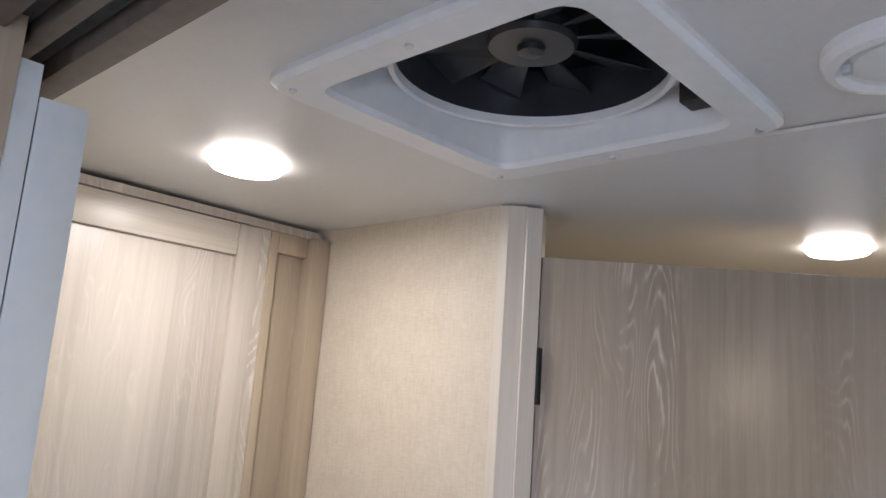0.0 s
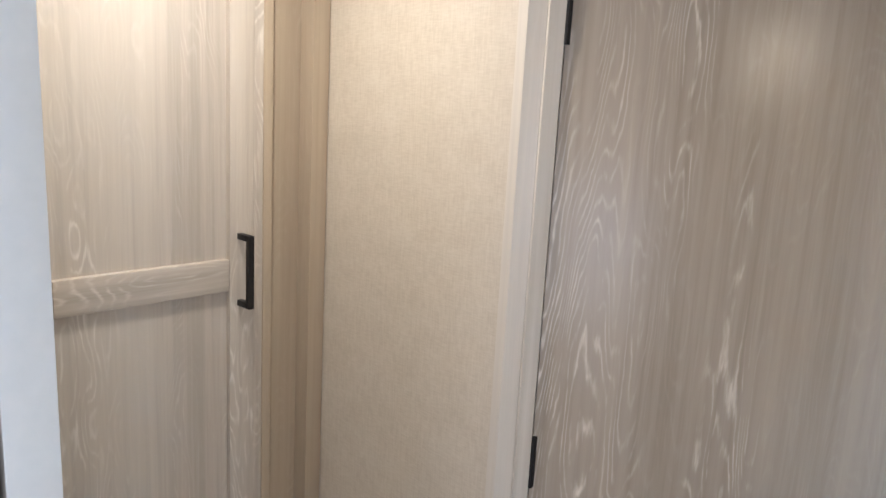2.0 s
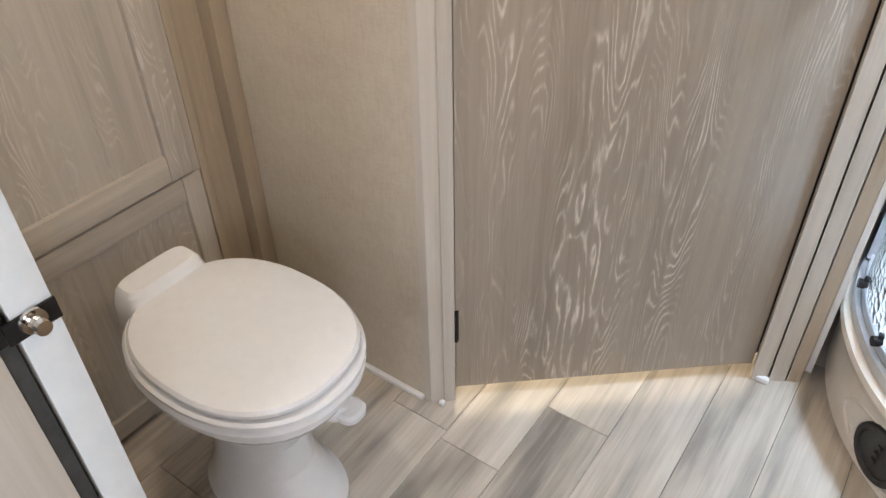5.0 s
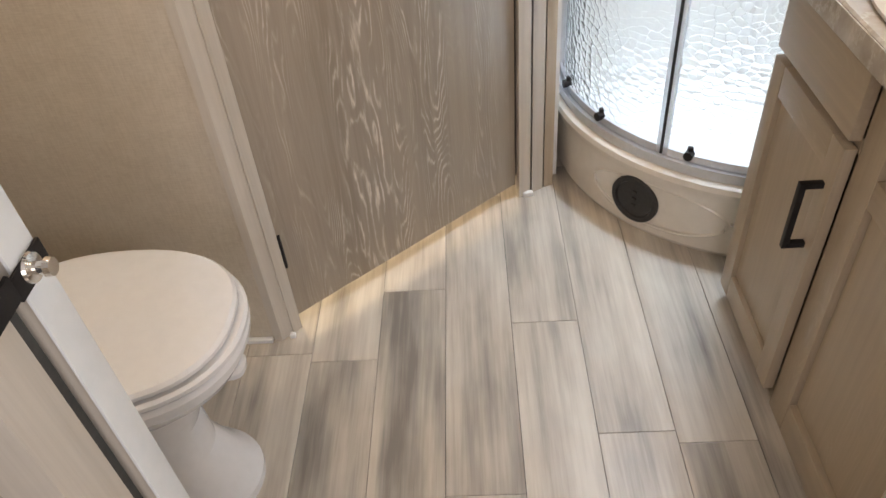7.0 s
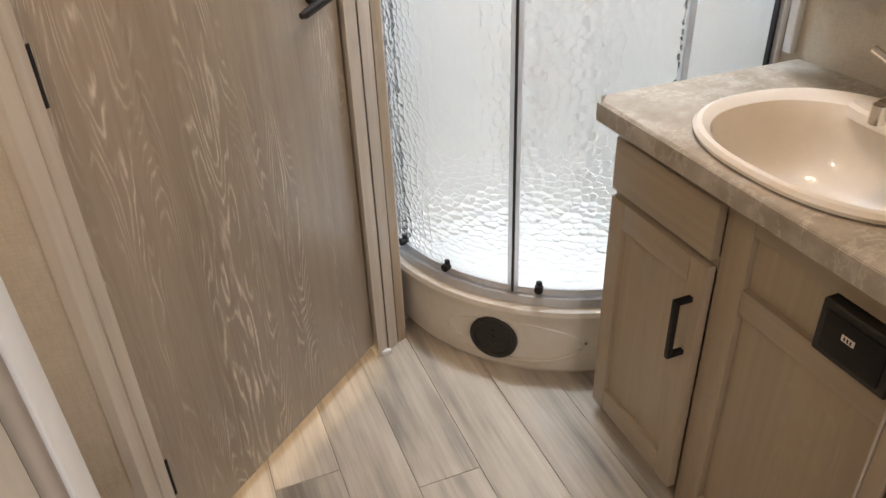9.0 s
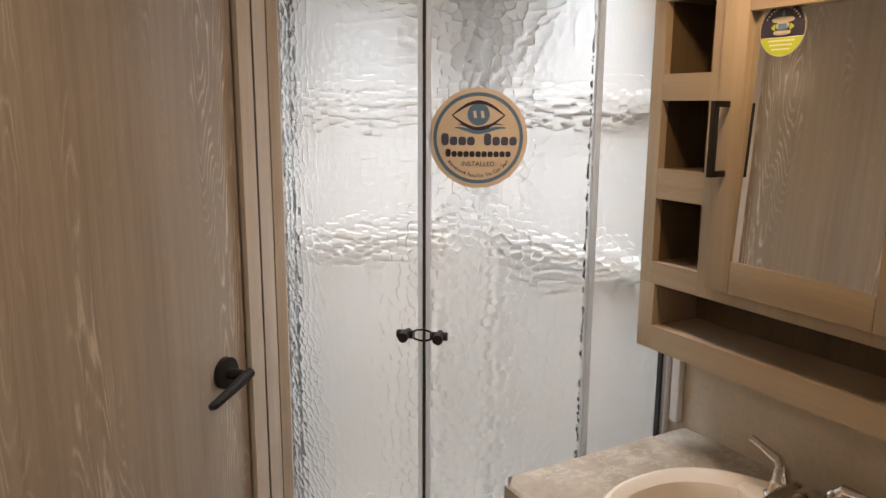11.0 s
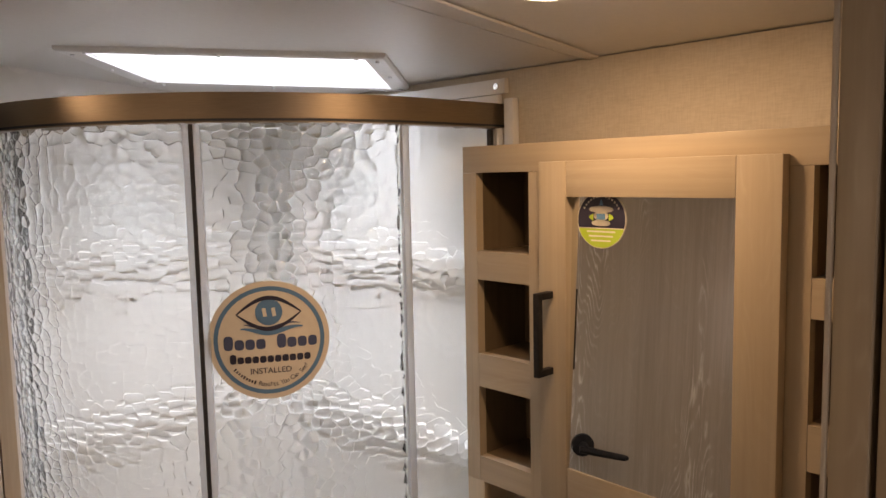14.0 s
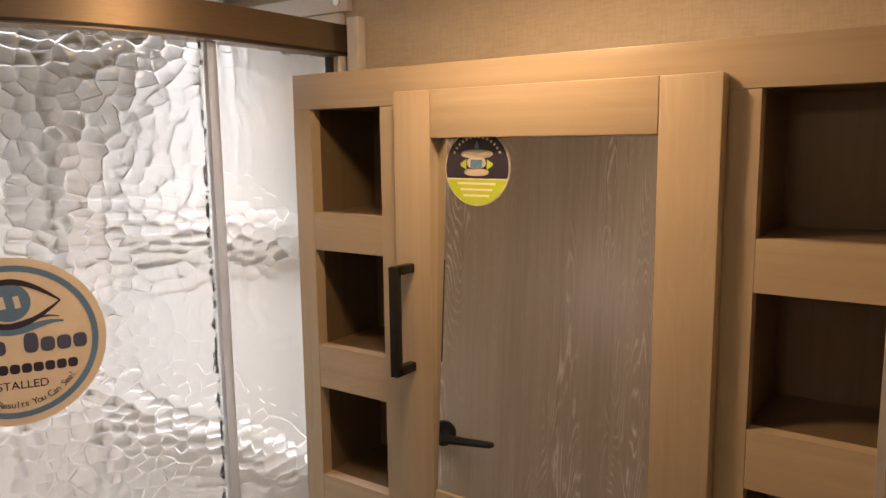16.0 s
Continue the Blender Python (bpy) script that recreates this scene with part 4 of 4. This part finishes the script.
# ---- medicine cabinet ----
def medicine_cabinet():
    o = (0.79, 0.77, 1.04)

    def bx(lo, hi, b=0.0):
        return box([a - c for a, c in zip(lo, o)], [a - c for a, c in zip(hi, o)], b)

    m = thing("medicine_cabinet", "warm oak-look wall cabinet with open cubbies and a mirrored door", "cabinet", o)
    Y0, Y1, X = 0.402, 1.150, 0.712
    zs = ((1.613, 1.753), (1.424, 1.561), (1.230, 1.363))
    cub = ((0.996, 1.118), (0.412, 0.541))
    low = (0.42, 1.108, 1.092, 1.182)
    part("back", bx((0.845, Y0, 1.04), (0.858, Y1, 1.80)), SHADED_IN, m)
    part("side_panel", bx((X + 0.018, Y1 - 0.015, 1.04), (0.845, Y1, 1.80)), OAK_VAN, m)
    part("side_panel", bx((X + 0.018, Y0, 1.04), (0.845, Y0 + 0.010, 1.80)), OAK_VAN, m)
    part("top_panel", bx((X + 0.018, Y0, 1.785), (0.845, Y1, 1.80)), OAK_VAN, m)
    part("bottom_panel", bx((X + 0.018, Y0, 1.04), (0.845, Y1, 1.055)), OAK_VAN, m)
    # face frame pieces between the openings
    part("face_stile", bx((X, Y0, 1.183), (X + 0.018, 0.412, 1.7526)), OAK_VAN, m)
    part("face_field", bx((X, 0.541, 1.183), (X + 0.018, 0.996, 1.7526)), OAK_VAN, m)
    part("face_stile", bx((X, 1.118, 1.183), (X + 0.018, Y1, 1.7526)), OAK_VAN, m)
    for y0, y1 in cub:
        edges = [1.183] + [z for pair in sorted(zs) for z in pair][:-1]
        for a, b in zip(edges[0::2], edges[1::2]):
            part("face_rail", bx((X + 0.0004, y0 + 0.0004, a), (X + 0.018, y1 - 0.0004, b)), OAK_VAN_RAIL, m)
        for a, b in zs:
            # inner faces wear the painted shade of the recess
            q = part("cubby_liner", bx((X + 0.0185, y0 - 0.006, a - 0.008), (0.844, y0 - 0.0005, b + 0.008)), SHADED_IN, m)
            part("liner_panel", bx((X + 0.0185, y1 + 0.0005, a - 0.008), (0.844, y1 + 0.006, b + 0.008)), SHADED_IN, q)
            part("liner_panel", bx((X + 0.0185, y0, a - 0.008), (0.844, y1, a - 0.0005)), SHADED_IN, q)
            part("liner_panel", bx((X + 0.0185, y0, b + 0.0005), (0.844, y1, b + 0.008)), SHADED_IN, q)
    part("face_rail", bx((X, Y0, 1.753), (X + 0.018, Y1, 1.80), 0.001), OAK_VAN_RAIL, m)
    part("face_rail", bx((X, low[0], 1.04), (X + 0.018, low[1], low[2])), OAK_VAN_RAIL, m)
    part("face_stile", bx((X, low[1], 1.04), (X + 0.018, Y1, 1.1825), 0.001), OAK_VAN, m)
    part("face_stile", bx((X, Y0, 1.04), (X + 0.018, low[0], 1.1825)), OAK_VAN, m)
    part("shelf", bx((X + 0.019, low[0], low[3] + 0.0008), (0.844, low[1], low[3] + 0.012)), SHADED_IN, m)
    part("liner_panel", bx((X + 0.019, low[1] + 0.001, low[2]), (0.844, low[1] + 0.008, low[3])), OAK_BROWN, m)
    part("shelf", bx((X + 0.019, low[0], low[2] - 0.012), (0.844, low[1], low[2] - 0.0008)), OAK_BROWN, m)
    # mirrored door
    D0, D1, A, B = 0.570, 0.957, 1.210, 1.768
    XD = 0.690
    fr = part("mirror_door", bx((XD + 0.0188, D0 + 0.03, A + 0.03), (XD + 0.0205, D1 - 0.03, B - 0.03)), OAK_BROWN, m)
    st = 0.054
    for y0, y1 in ((D0, D0 + 0.060), (D1 - st, D1)):
        part("stile", bx((XD, y0, A), (XD + 0.021, y1, B), 0.002), OAK_VAN, fr)
    for z0, z1 in ((A, A + 0.062), (B - 0.056, B)):
        part("rail", bx((XD + 0.0004, D0 + 0.0604, z0), (XD + 0.021, D1 - st - 0.0004, z1), 0.002), OAK_VAN_RAIL, fr)
    pane = bx((XD + 0.0095, D0 + 0.056, A + 0.058), (XD + 0.0108, D1 - st + 0.004, B - 0.052))
    for v in pane.verts:
        v.co.x += (v.co.z - 0.45) * 0.034 + (v.co.y + 0.01) * 0.013
    part("mirror", pane, MIRROR, fr, "silvered mirror pane")
    bar_pull(fr, (XD - 0.032 - o[0], 0.934 - o[1], 1.424 - o[2]), 0.136, 1, 0.033)
    return m


medicine_cabinet()


# ---- ceiling fixtures ----
def dome_light(x, y, group="ceiling lights"):
    z = ceil_z(x)
    l = thing("ceiling_light", "small round warm LED dome light, switched on", "ceiling light", (x, y, z), group=group)
    part("base_ring", loft([oval(0, 0, h, r, r, 36) for h, r in ((0.0, 0.0545), (-0.003, 0.0545), (-0.004, 0.053))]), WHITE_TRIM, l)
    part("diffuser", loft([oval(0, 0, h, r, r, 36) for h, r in ((-0.0010, 0.0560), (-0.006, 0.0560), (-0.013, 0.050), (-0.017, 0.034), (-0.018, 0.010))]), LAMP_WARM, l, "glowing diffuser")
    return l


for x, y in ((-0.828, 0.650), (0.49, 0.775), (-0.275, 1.540)):
    dome_light(x, y)


def roof_fan():
    cx, cy = (FAN[0] + FAN[2]) / 2, (FAN[1] + FAN[3]) / 2
    f = thing("roof_vent_fan", "white square roof vent with a smoked ten-blade fan at rest", "vent fan", (cx, cy, CEIL))
    h = 0.18
    outer, w = 0.203, 0.158

    def sq(r, z, n=6, p=14):
        return [(x, y, z) for x, y, _ in oval(0, 0, 0, r, r, 48, p)]

    part("trim_flange", loft([sq(w, -0.004), sq(w + 0.002, -0.012), sq(outer - 0.006, -0.012), sq(outer, -0.007), sq(outer, 0.0), sq(w, 0.0), sq(w, -0.004)], cap=False), WHITE_TRIM, f)
    part("well", loft([sq(w - 0.001, -0.004), sq(w - 0.003, 0.05), sq(w - 0.004, 0.085), sq(0.170, 0.085), sq(0.170, -0.003)], cap=False), WHITE_TRIM, f)
    part("fan_ring", loft([oval(0, 0, z, r, r, 48) for z, r in ((0.034, 0.156), (0.026, 0.153), (0.027, 0.147), (0.038, 0.147), (0.038, 0.156))], cap=False), WHITE_TRIM, f)
    part("fan_sleeve", loft([oval(0, 0, z, r, r, 48) for z, r in ((0.0385, 0.1475), (0.10, 0.1475), (0.10, 0.150), (0.0385, 0.150))], cap=False), FAN_DARK, f)
    shroud = loft([[(x, y, 0.046) for x, y, _ in oval(0, 0, 0, 0.1555, 0.1555, 48)], [(x, y, 0.050) for x, y, _ in oval(0, 0, 0, 0.1545, 0.1545, 48, 14)]], cap=False)
    part("shroud", shroud, WHITE_TRIM, f)
    part("hub", loft([oval(0, 0, z, r, r, 32) for z, r in ((0.080, 0.05), (0.064, 0.050), (0.058, 0.046), (0.058, 0.016), (0.052, 0.014), (0.050, 0.004))]), FAN_DARK, f)
    for i in range(10):
        a = 2 * math.pi * i / 10
        bm = loft([[(0.046, -0.012, 0.064), (0.046, 0.014, 0.078), (0.046, 0.013, 0.080), (0.046, -0.013, 0.066)], [(0.142, -0.030, 0.062), (0.142, 0.022, 0.080), (0.142, 0.021, 0.082), (0.142, -0.031, 0.064)]])
        bm.transform(Matrix.Rotation(a, 4, "Z"))
        part("blade", bm, FAN_DARK, f)
    for i in range(4):
        a = 2 * math.pi * i / 4 + 0.5
        part("strut", tube([(0.02 * math.cos(a), 0.02 * math.sin(a), 0.108), (0.139 * math.cos(a), 0.139 * math.sin(a), 0.108)], 0.003, n=6), FAN_DARK, f)
    part("lid", loft([oval(0, 0, z, r, r, 4 * 12, 10) for z, r in ((0.150, 0.165), (0.16, 0.165))]), FAN_DARK, f, "smoked plastic lid")
    part("motor_bracket", box((0.112, 0.118, 0.012), (0.150, 0.150, 0.042), 0.003), BLACK_PLASTIC, f, "black motor bracket")
    part("duct", loft([sq(0.170, 0.0865), sq(0.170, 0.16), sq(0.175, 0.16), sq(0.175, 0.0865)], cap=False), FAN_DARK, f)
    for sx, sy in ((-0.176, -0.176), (0.176, -0.176), (0.176, 0.176), (-0.176, 0.176), (0.0, 0.178), (0.0, -0.178)):
        part("screw", tube([(sx, sy, -0.012), (sx, sy, -0.0150)], 0.0042, n=10), ALU, f)
    return f


roof_fan()


def speaker():
    s = thing("ceiling_speaker", "round white ceiling speaker with a stepped rim", "speaker", (-0.012, 0.770, CEIL))
    part("rim", loft([oval(0, 0, z, r, r, 44) for z, r in ((0.0, 0.068), (-0.008, 0.068), (-0.015, 0.064), (-0.017, 0.056), (-0.012, 0.050), (-0.008, 0.049))]), WHITE_TRIM, s)
    part("grille", loft([oval(0, 0, z, r, r, 40) for z, r in ((-0.0085, 0.046), (-0.012, 0.042), (-0.016, 0.028), (-0.018, 0.010))]), WHITE_TRIM, s)
    for k in range(4):
        a = k * math.pi / 2 + 0.4
        part("tab", box((0.047 * math.cos(a) - 0.004, 0.047 * math.sin(a) - 0.004, -0.020), (0.047 * math.cos(a) + 0.004, 0.047 * math.sin(a) + 0.004, -0.012), 0.002), ALU, s)
    return s


speaker()


def skylight():
    mx, my = sum(p[0] for p in SKY4) / 4, sum(p[1] for p in SKY4) / 4
    s = thing("window_1", "white framed skylight with a bright dome over the shower", "window", (mx, my, ceil_z(mx)), kind="structure")

    def ring(k, dz):
        out = []
        for x, y in SKY4:
            d = Vector((x - mx, y - my, 0))
            d = d + d.normalized() * k
            out.append((d.x, d.y, ceil_z(mx + d.x) - ceil_z(mx) + dz))
        return out

    part("window_frame", loft([ring(-0.004, 0.0), ring(-0.003, -0.008), ring(0.040, -0.010), ring(0.046, -0.006), ring(0.046, 0.0), ring(-0.004, 0.0)], cap=False), WHITE_TRIM, s, "white screwed skylight frame")
    part("well", loft([ring(-0.005, -0.002), ring(-0.010, 0.10), ring(0.010, 0.10), ring(0.006, 0.052)], cap=False), SURROUND, s)
    bm = loft([ring(-0.004, 0.101), ring(-0.05, 0.15), ring(-0.12, 0.165)], cap=True)
    m = Nodes("skylight_acrylic", 0.3)
    m.b.inputs["Transmission Weight"].default_value = 1.0
    m.colour((0.96, 0.97, 0.98))
    dome = part("pane", bm, m.mat, s, "frosted acrylic dome")
    dome.visible_shadow = False
    for i in range(4):
        a, b = Vector(ring(0.022, -0.010)[i]), Vector(ring(0.022, -0.010)[(i + 1) % 4])
        for q in (0.06, 0.5, 0.94):
            p = a.lerp(b, q)
            part("screw", tube([p + Vector((0, 0, 0.001)), p + Vector((0, 0, -0.0025))], 0.004, n=8), ALU, s)
    return s


skylight()


# ---- stickers ----
def bend(bm, radius, angle, z):
    """Wraps a flat shape (x across, y up, z out) on the shower's round front."""
    for v in bm.verts:
        a = radians(angle) + v.co.x / radius
        r = radius + v.co.z
        v.co = Vector((r * math.cos(a), r * math.sin(a), z + v.co.y))
    return bm


def disc(r, z0, z1, n=48, hole=0.0):
    bm = bmesh.new()
    steps = 8
    radii = [hole + (r - hole) * k / steps for k in range(steps + 1)] if hole else [r * max(k, 0.02) / steps for k in range(steps + 1)]
    loft([oval(0, 0, z1, q, q, n) for q in radii] + [oval(0, 0, z0, r, r, n)], bm, cap=not hole)
    return bm


def strip(points, z, w):
    """A flat ribbon of the given widths along points."""
    bm = bmesh.new()
    rows = []
    for i, (x, y) in enumerate(points):
        ax, ay = points[max(i - 1, 0)]
        bx_, by = points[min(i + 1, len(points) - 1)]
        d = Vector((bx_ - ax, by - ay)).normalized()
        q = w[i] if isinstance(w, list) else w
        rows.append((bm.verts.new((x - d.y * q / 2, y + d.x * q / 2, z)), bm.verts.new((x + d.y * q / 2, y - d.x * q / 2, z))))
    for a, b in zip(rows, rows[1:]):
        bm.faces.new((a[0], a[1], b[1], b[0]))
    return bm


def text_mesh(body, size, z):
    cu = bpy.data.curves.new("text", "FONT")
    cu.body, cu.size, cu.align_x, cu.align_y = body, size, "CENTER", "CENTER"
    ob = new("text", cu)
    mesh = bpy.data.meshes.new_from_object(ob.evaluated_get(bpy.context.evaluated_depsgraph_get()))
    bm = bmesh.new()
    bm.from_mesh(mesh)
    bpy.data.objects.remove(ob)
    bpy.data.curves.remove(cu)
    bpy.data.meshes.remove(mesh)
    for v in bm.verts:
        v.co.z = z
    return bm


def glass_sticker():
    s = thing("glass_sticker", "round tan and blue paper sticker on the shower glass", "sticker", (SC[0], SC[1], 1.485))
    R, A = RG + 0.0012, 240.3

    def put(name, bm, mat, label=""):
        return part(name, bend(bm, R, A, 0.0), mat, s, label)

    put("paper", disc(0.099, -0.0006, 0.0004), STICKER_TAN)
    put("ring", disc(0.090, 0.0008, 0.0010, hole=0.083), STICKER_BLUE)
    put("emblem_ball", loft([[(x, y + 0.047, 0.0011) for x, y, _ in oval(0, 0, 0, q, q, 28)] for q in (0.022, 0.011, 0.001)]), STICKER_BLUE)
    n = 16
    for sgn in (1, -1):
        put("emblem_lid", strip([(-0.052 + 0.104 * i / n, 0.045 + sgn * 0.026 * math.sin(math.pi * i / n)) for i in range(n + 1)], 0.0013, [0.002 + 0.005 * math.sin(math.pi * i / n) for i in range(n + 1)]), STICKER_INK)
    put("emblem_wave", strip([(-0.046 + 0.1 * i / n, 0.017 + 0.004 * math.cos(2.2 * math.pi * i / n)) for i in range(n + 1)], 0.0012, [0.002 + 0.007 * math.sin(math.pi * i / n) for i in range(n + 1)]), STICKER_BLUE)
    put("emblem_wave", strip([(-0.040 + 0.09 * i / n, 0.024 + 0.004 * math.cos(2.2 * math.pi * i / n + 0.4)) for i in range(n + 1)], 0.0012, [0.001 + 0.004 * math.sin(math.pi * i / n) for i in range(n + 1)]), STICKER_NAVY)
    for x, w in ((-0.008, 0.006), (0.007, 0.006)):
        put("emblem_mark", strip([(x, 0.054), (x + 0.002, 0.040)], 0.0014, w), STICKER_WHITE)
    # the printed names as rows of plain lozenges
    def row(x0, x1, y, h, count, mat):
        step = (x1 - x0) / count
        for i in range(count):
            tall = 1.0 if i == 0 else 0.72
            cx, cy = x0 + step * (i + 0.5), y - h * 0.5 + h * tall / 2
            put("print_mark", loft([[(cx + a * step * 0.44, cy + b * h * tall / 2, 0.0012) for a, b, _ in oval(0, 0, 0, q, q, 20, 3.0)] for q in (1.0, 0.5, 0.02)]), mat)

    row(-0.075, -0.006, -0.002, 0.024, 4, STICKER_NAVY)
    row(0.010, 0.078, -0.002, 0.024, 4, STICKER_NAVY)
    row(-0.066, 0.066, -0.029, 0.016, 11, STICKER_INK)
    put("word", text_mesh("INSTALLED", 0.0135, 0.0012), STICKER_INK)
    bpy.data.objects[s.children[-1].name].data.transform(Matrix.Translation((0, 0, -0.051)))
    for i in range(9):
        a = radians(219 + 30 * i / 8)
        put("tagline_bar", strip([(0.074 * math.cos(a - 0.018), 0.074 * math.sin(a - 0.018)), (0.074 * math.cos(a + 0.018), 0.074 * math.sin(a + 0.018))], 0.0012, 0.0045 if i % 4 else 0.006), STICKER_INK)
    words = "Results You Can See!"
    tag = bmesh.new()
    for i, ch in enumerate(words):
        if ch != " ":
            bm = text_mesh(ch, 0.0108, 0.0012)
            bm.transform(Matrix.Rotation(radians(256 + 66 * i / (len(words) - 1) - 270), 4, "Z") @ Matrix.Translation((0, -0.074, 0)))
            merge(tag, bm)
    put("tagline", tag, STICKER_INK)
    return s


glass_sticker()


def mirror_sticker():
    s = thing("mirror_sticker", "round black and green sticker on the mirror", "sticker", (0.7056, 0.847, 1.677))
    flat = Matrix(((0, 0, -1, 0), (-1, 0, 0, 0), (0, 1, 0, 0), (0, 0, 0, 1)))

    def put(name, bm, mat):
        bm.transform(flat)
        for v in bm.verts:
            v.co.x += v.co.z * 0.034 + v.co.y * 0.013
        return part(name, bm, mat, s)

    R = 0.043

    def slice_(y0, y1, z, n=18, r=R):
        pts = [(y0 + (y1 - y0) * i / n) for i in range(n + 1)]
        bm = bmesh.new()
        rows = [(bm.verts.new((-math.sqrt(max(1e-9, r * r - y * y)), y, z)), bm.verts.new((math.sqrt(max(1e-9, r * r - y * y)), y, z))) for y in pts]
        for a, b in zip(rows, rows[1:]):
            bm.faces.new((a[0], a[1], b[1], b[0]))
        return bm

    put("backing", disc(R + 0.001, -0.0002, 0.0002), STICKER_WHITE)
    put("upper_field", slice_(-0.012, R - 0.0005, 0.0005), STICKER_INK)
    put("lower_field", slice_(-R + 0.0005, -0.0135, 0.0005), STICKER_GREEN)
    for k in range(3):
        put("print_bar", strip([(-0.026 + 0.004 * k, -0.018 - 0.007 * k), (0.026 - 0.004 * k, -0.018 - 0.007 * k)], 0.0007, 0.0025), STICKER_WHITE)
    for y, w, h, lift in ((0.016, 0.044, 0.010, 0.0008), (-0.005, 0.034, 0.009, 0.0010), (0.006, 0.026, 0.014, 0.0012)):
        put("emblem", loft([[(a, b + y, lift) for a, b, _ in oval(0, 0, 0, w / 2 * q, h / 2 * q, 24, 2.4)] for q in (1, 0.5, 0.05)]), STICKER_WHITE)
    put("emblem_window", strip([(-0.008, 0.005), (0.008, 0.005)], 0.0015, 0.009), STICKER_BLUE)
    for sg in (-1, 1):
        put("emblem_arrow", strip([(sg * 0.014, 0.004), (sg * 0.022, 0.004)], 0.0009, [0.012, 0.003]), STICKER_GREEN)
    put("emblem_drop", strip([(0, 0.022), (0, 0.031)], 0.0009, [0.007, 0.001]), STICKER_BLUE)
    for i in range(14):
        a = radians(150 - 120 * i / 13)
        q = radians(2.2)
        put("print_tick", strip([(0.036 * math.cos(a - q), 0.036 * math.sin(a - q)), (0.036 * math.cos(a + q), 0.036 * math.sin(a + q))], 0.0007, 0.003), STICKER_WHITE)
    return s


mirror_sticker()


# ---- vinyl plank floor ----
def plank_floor():
    rng = random.Random(7)
    meshes = {}
    w = 0.152
    for k in range(-4, 16):
        x0 = -1.157 + w * k
        if x0 > 0.9 or x0 < -1.75:
            continue
        ends = {4: 0.945, 5: 1.158, 6: 0.603, 7: 1.036, 8: 0.729, 9: 0.70}
        y = ends[k] - 0.914 * 3 if k in ends else -1.72 - rng.random() * 0.9
        while y < (2.0 if x0 > -0.1 else 3.0):
            L = 0.914
            a, b = max(y, -1.72), min(y + L, 2.05 if x0 > -0.1 else 3.09)
            y += L
            if b - a < 0.02:
                continue
            key = round(b - a, 3)
            if key not in meshes:
                bm = box((0.0006, 0.0006, -0.0035), (w - 0.0006, b - a - 0.0006, 0.0), 0.0007, segments=1)
                meshes[key] = link_mesh("plank", bm, VINYL)
            ob = new("plank", meshes[key])
            ob.location = (x0, a, 0.0)
            ob.parent = base


plank_floor()
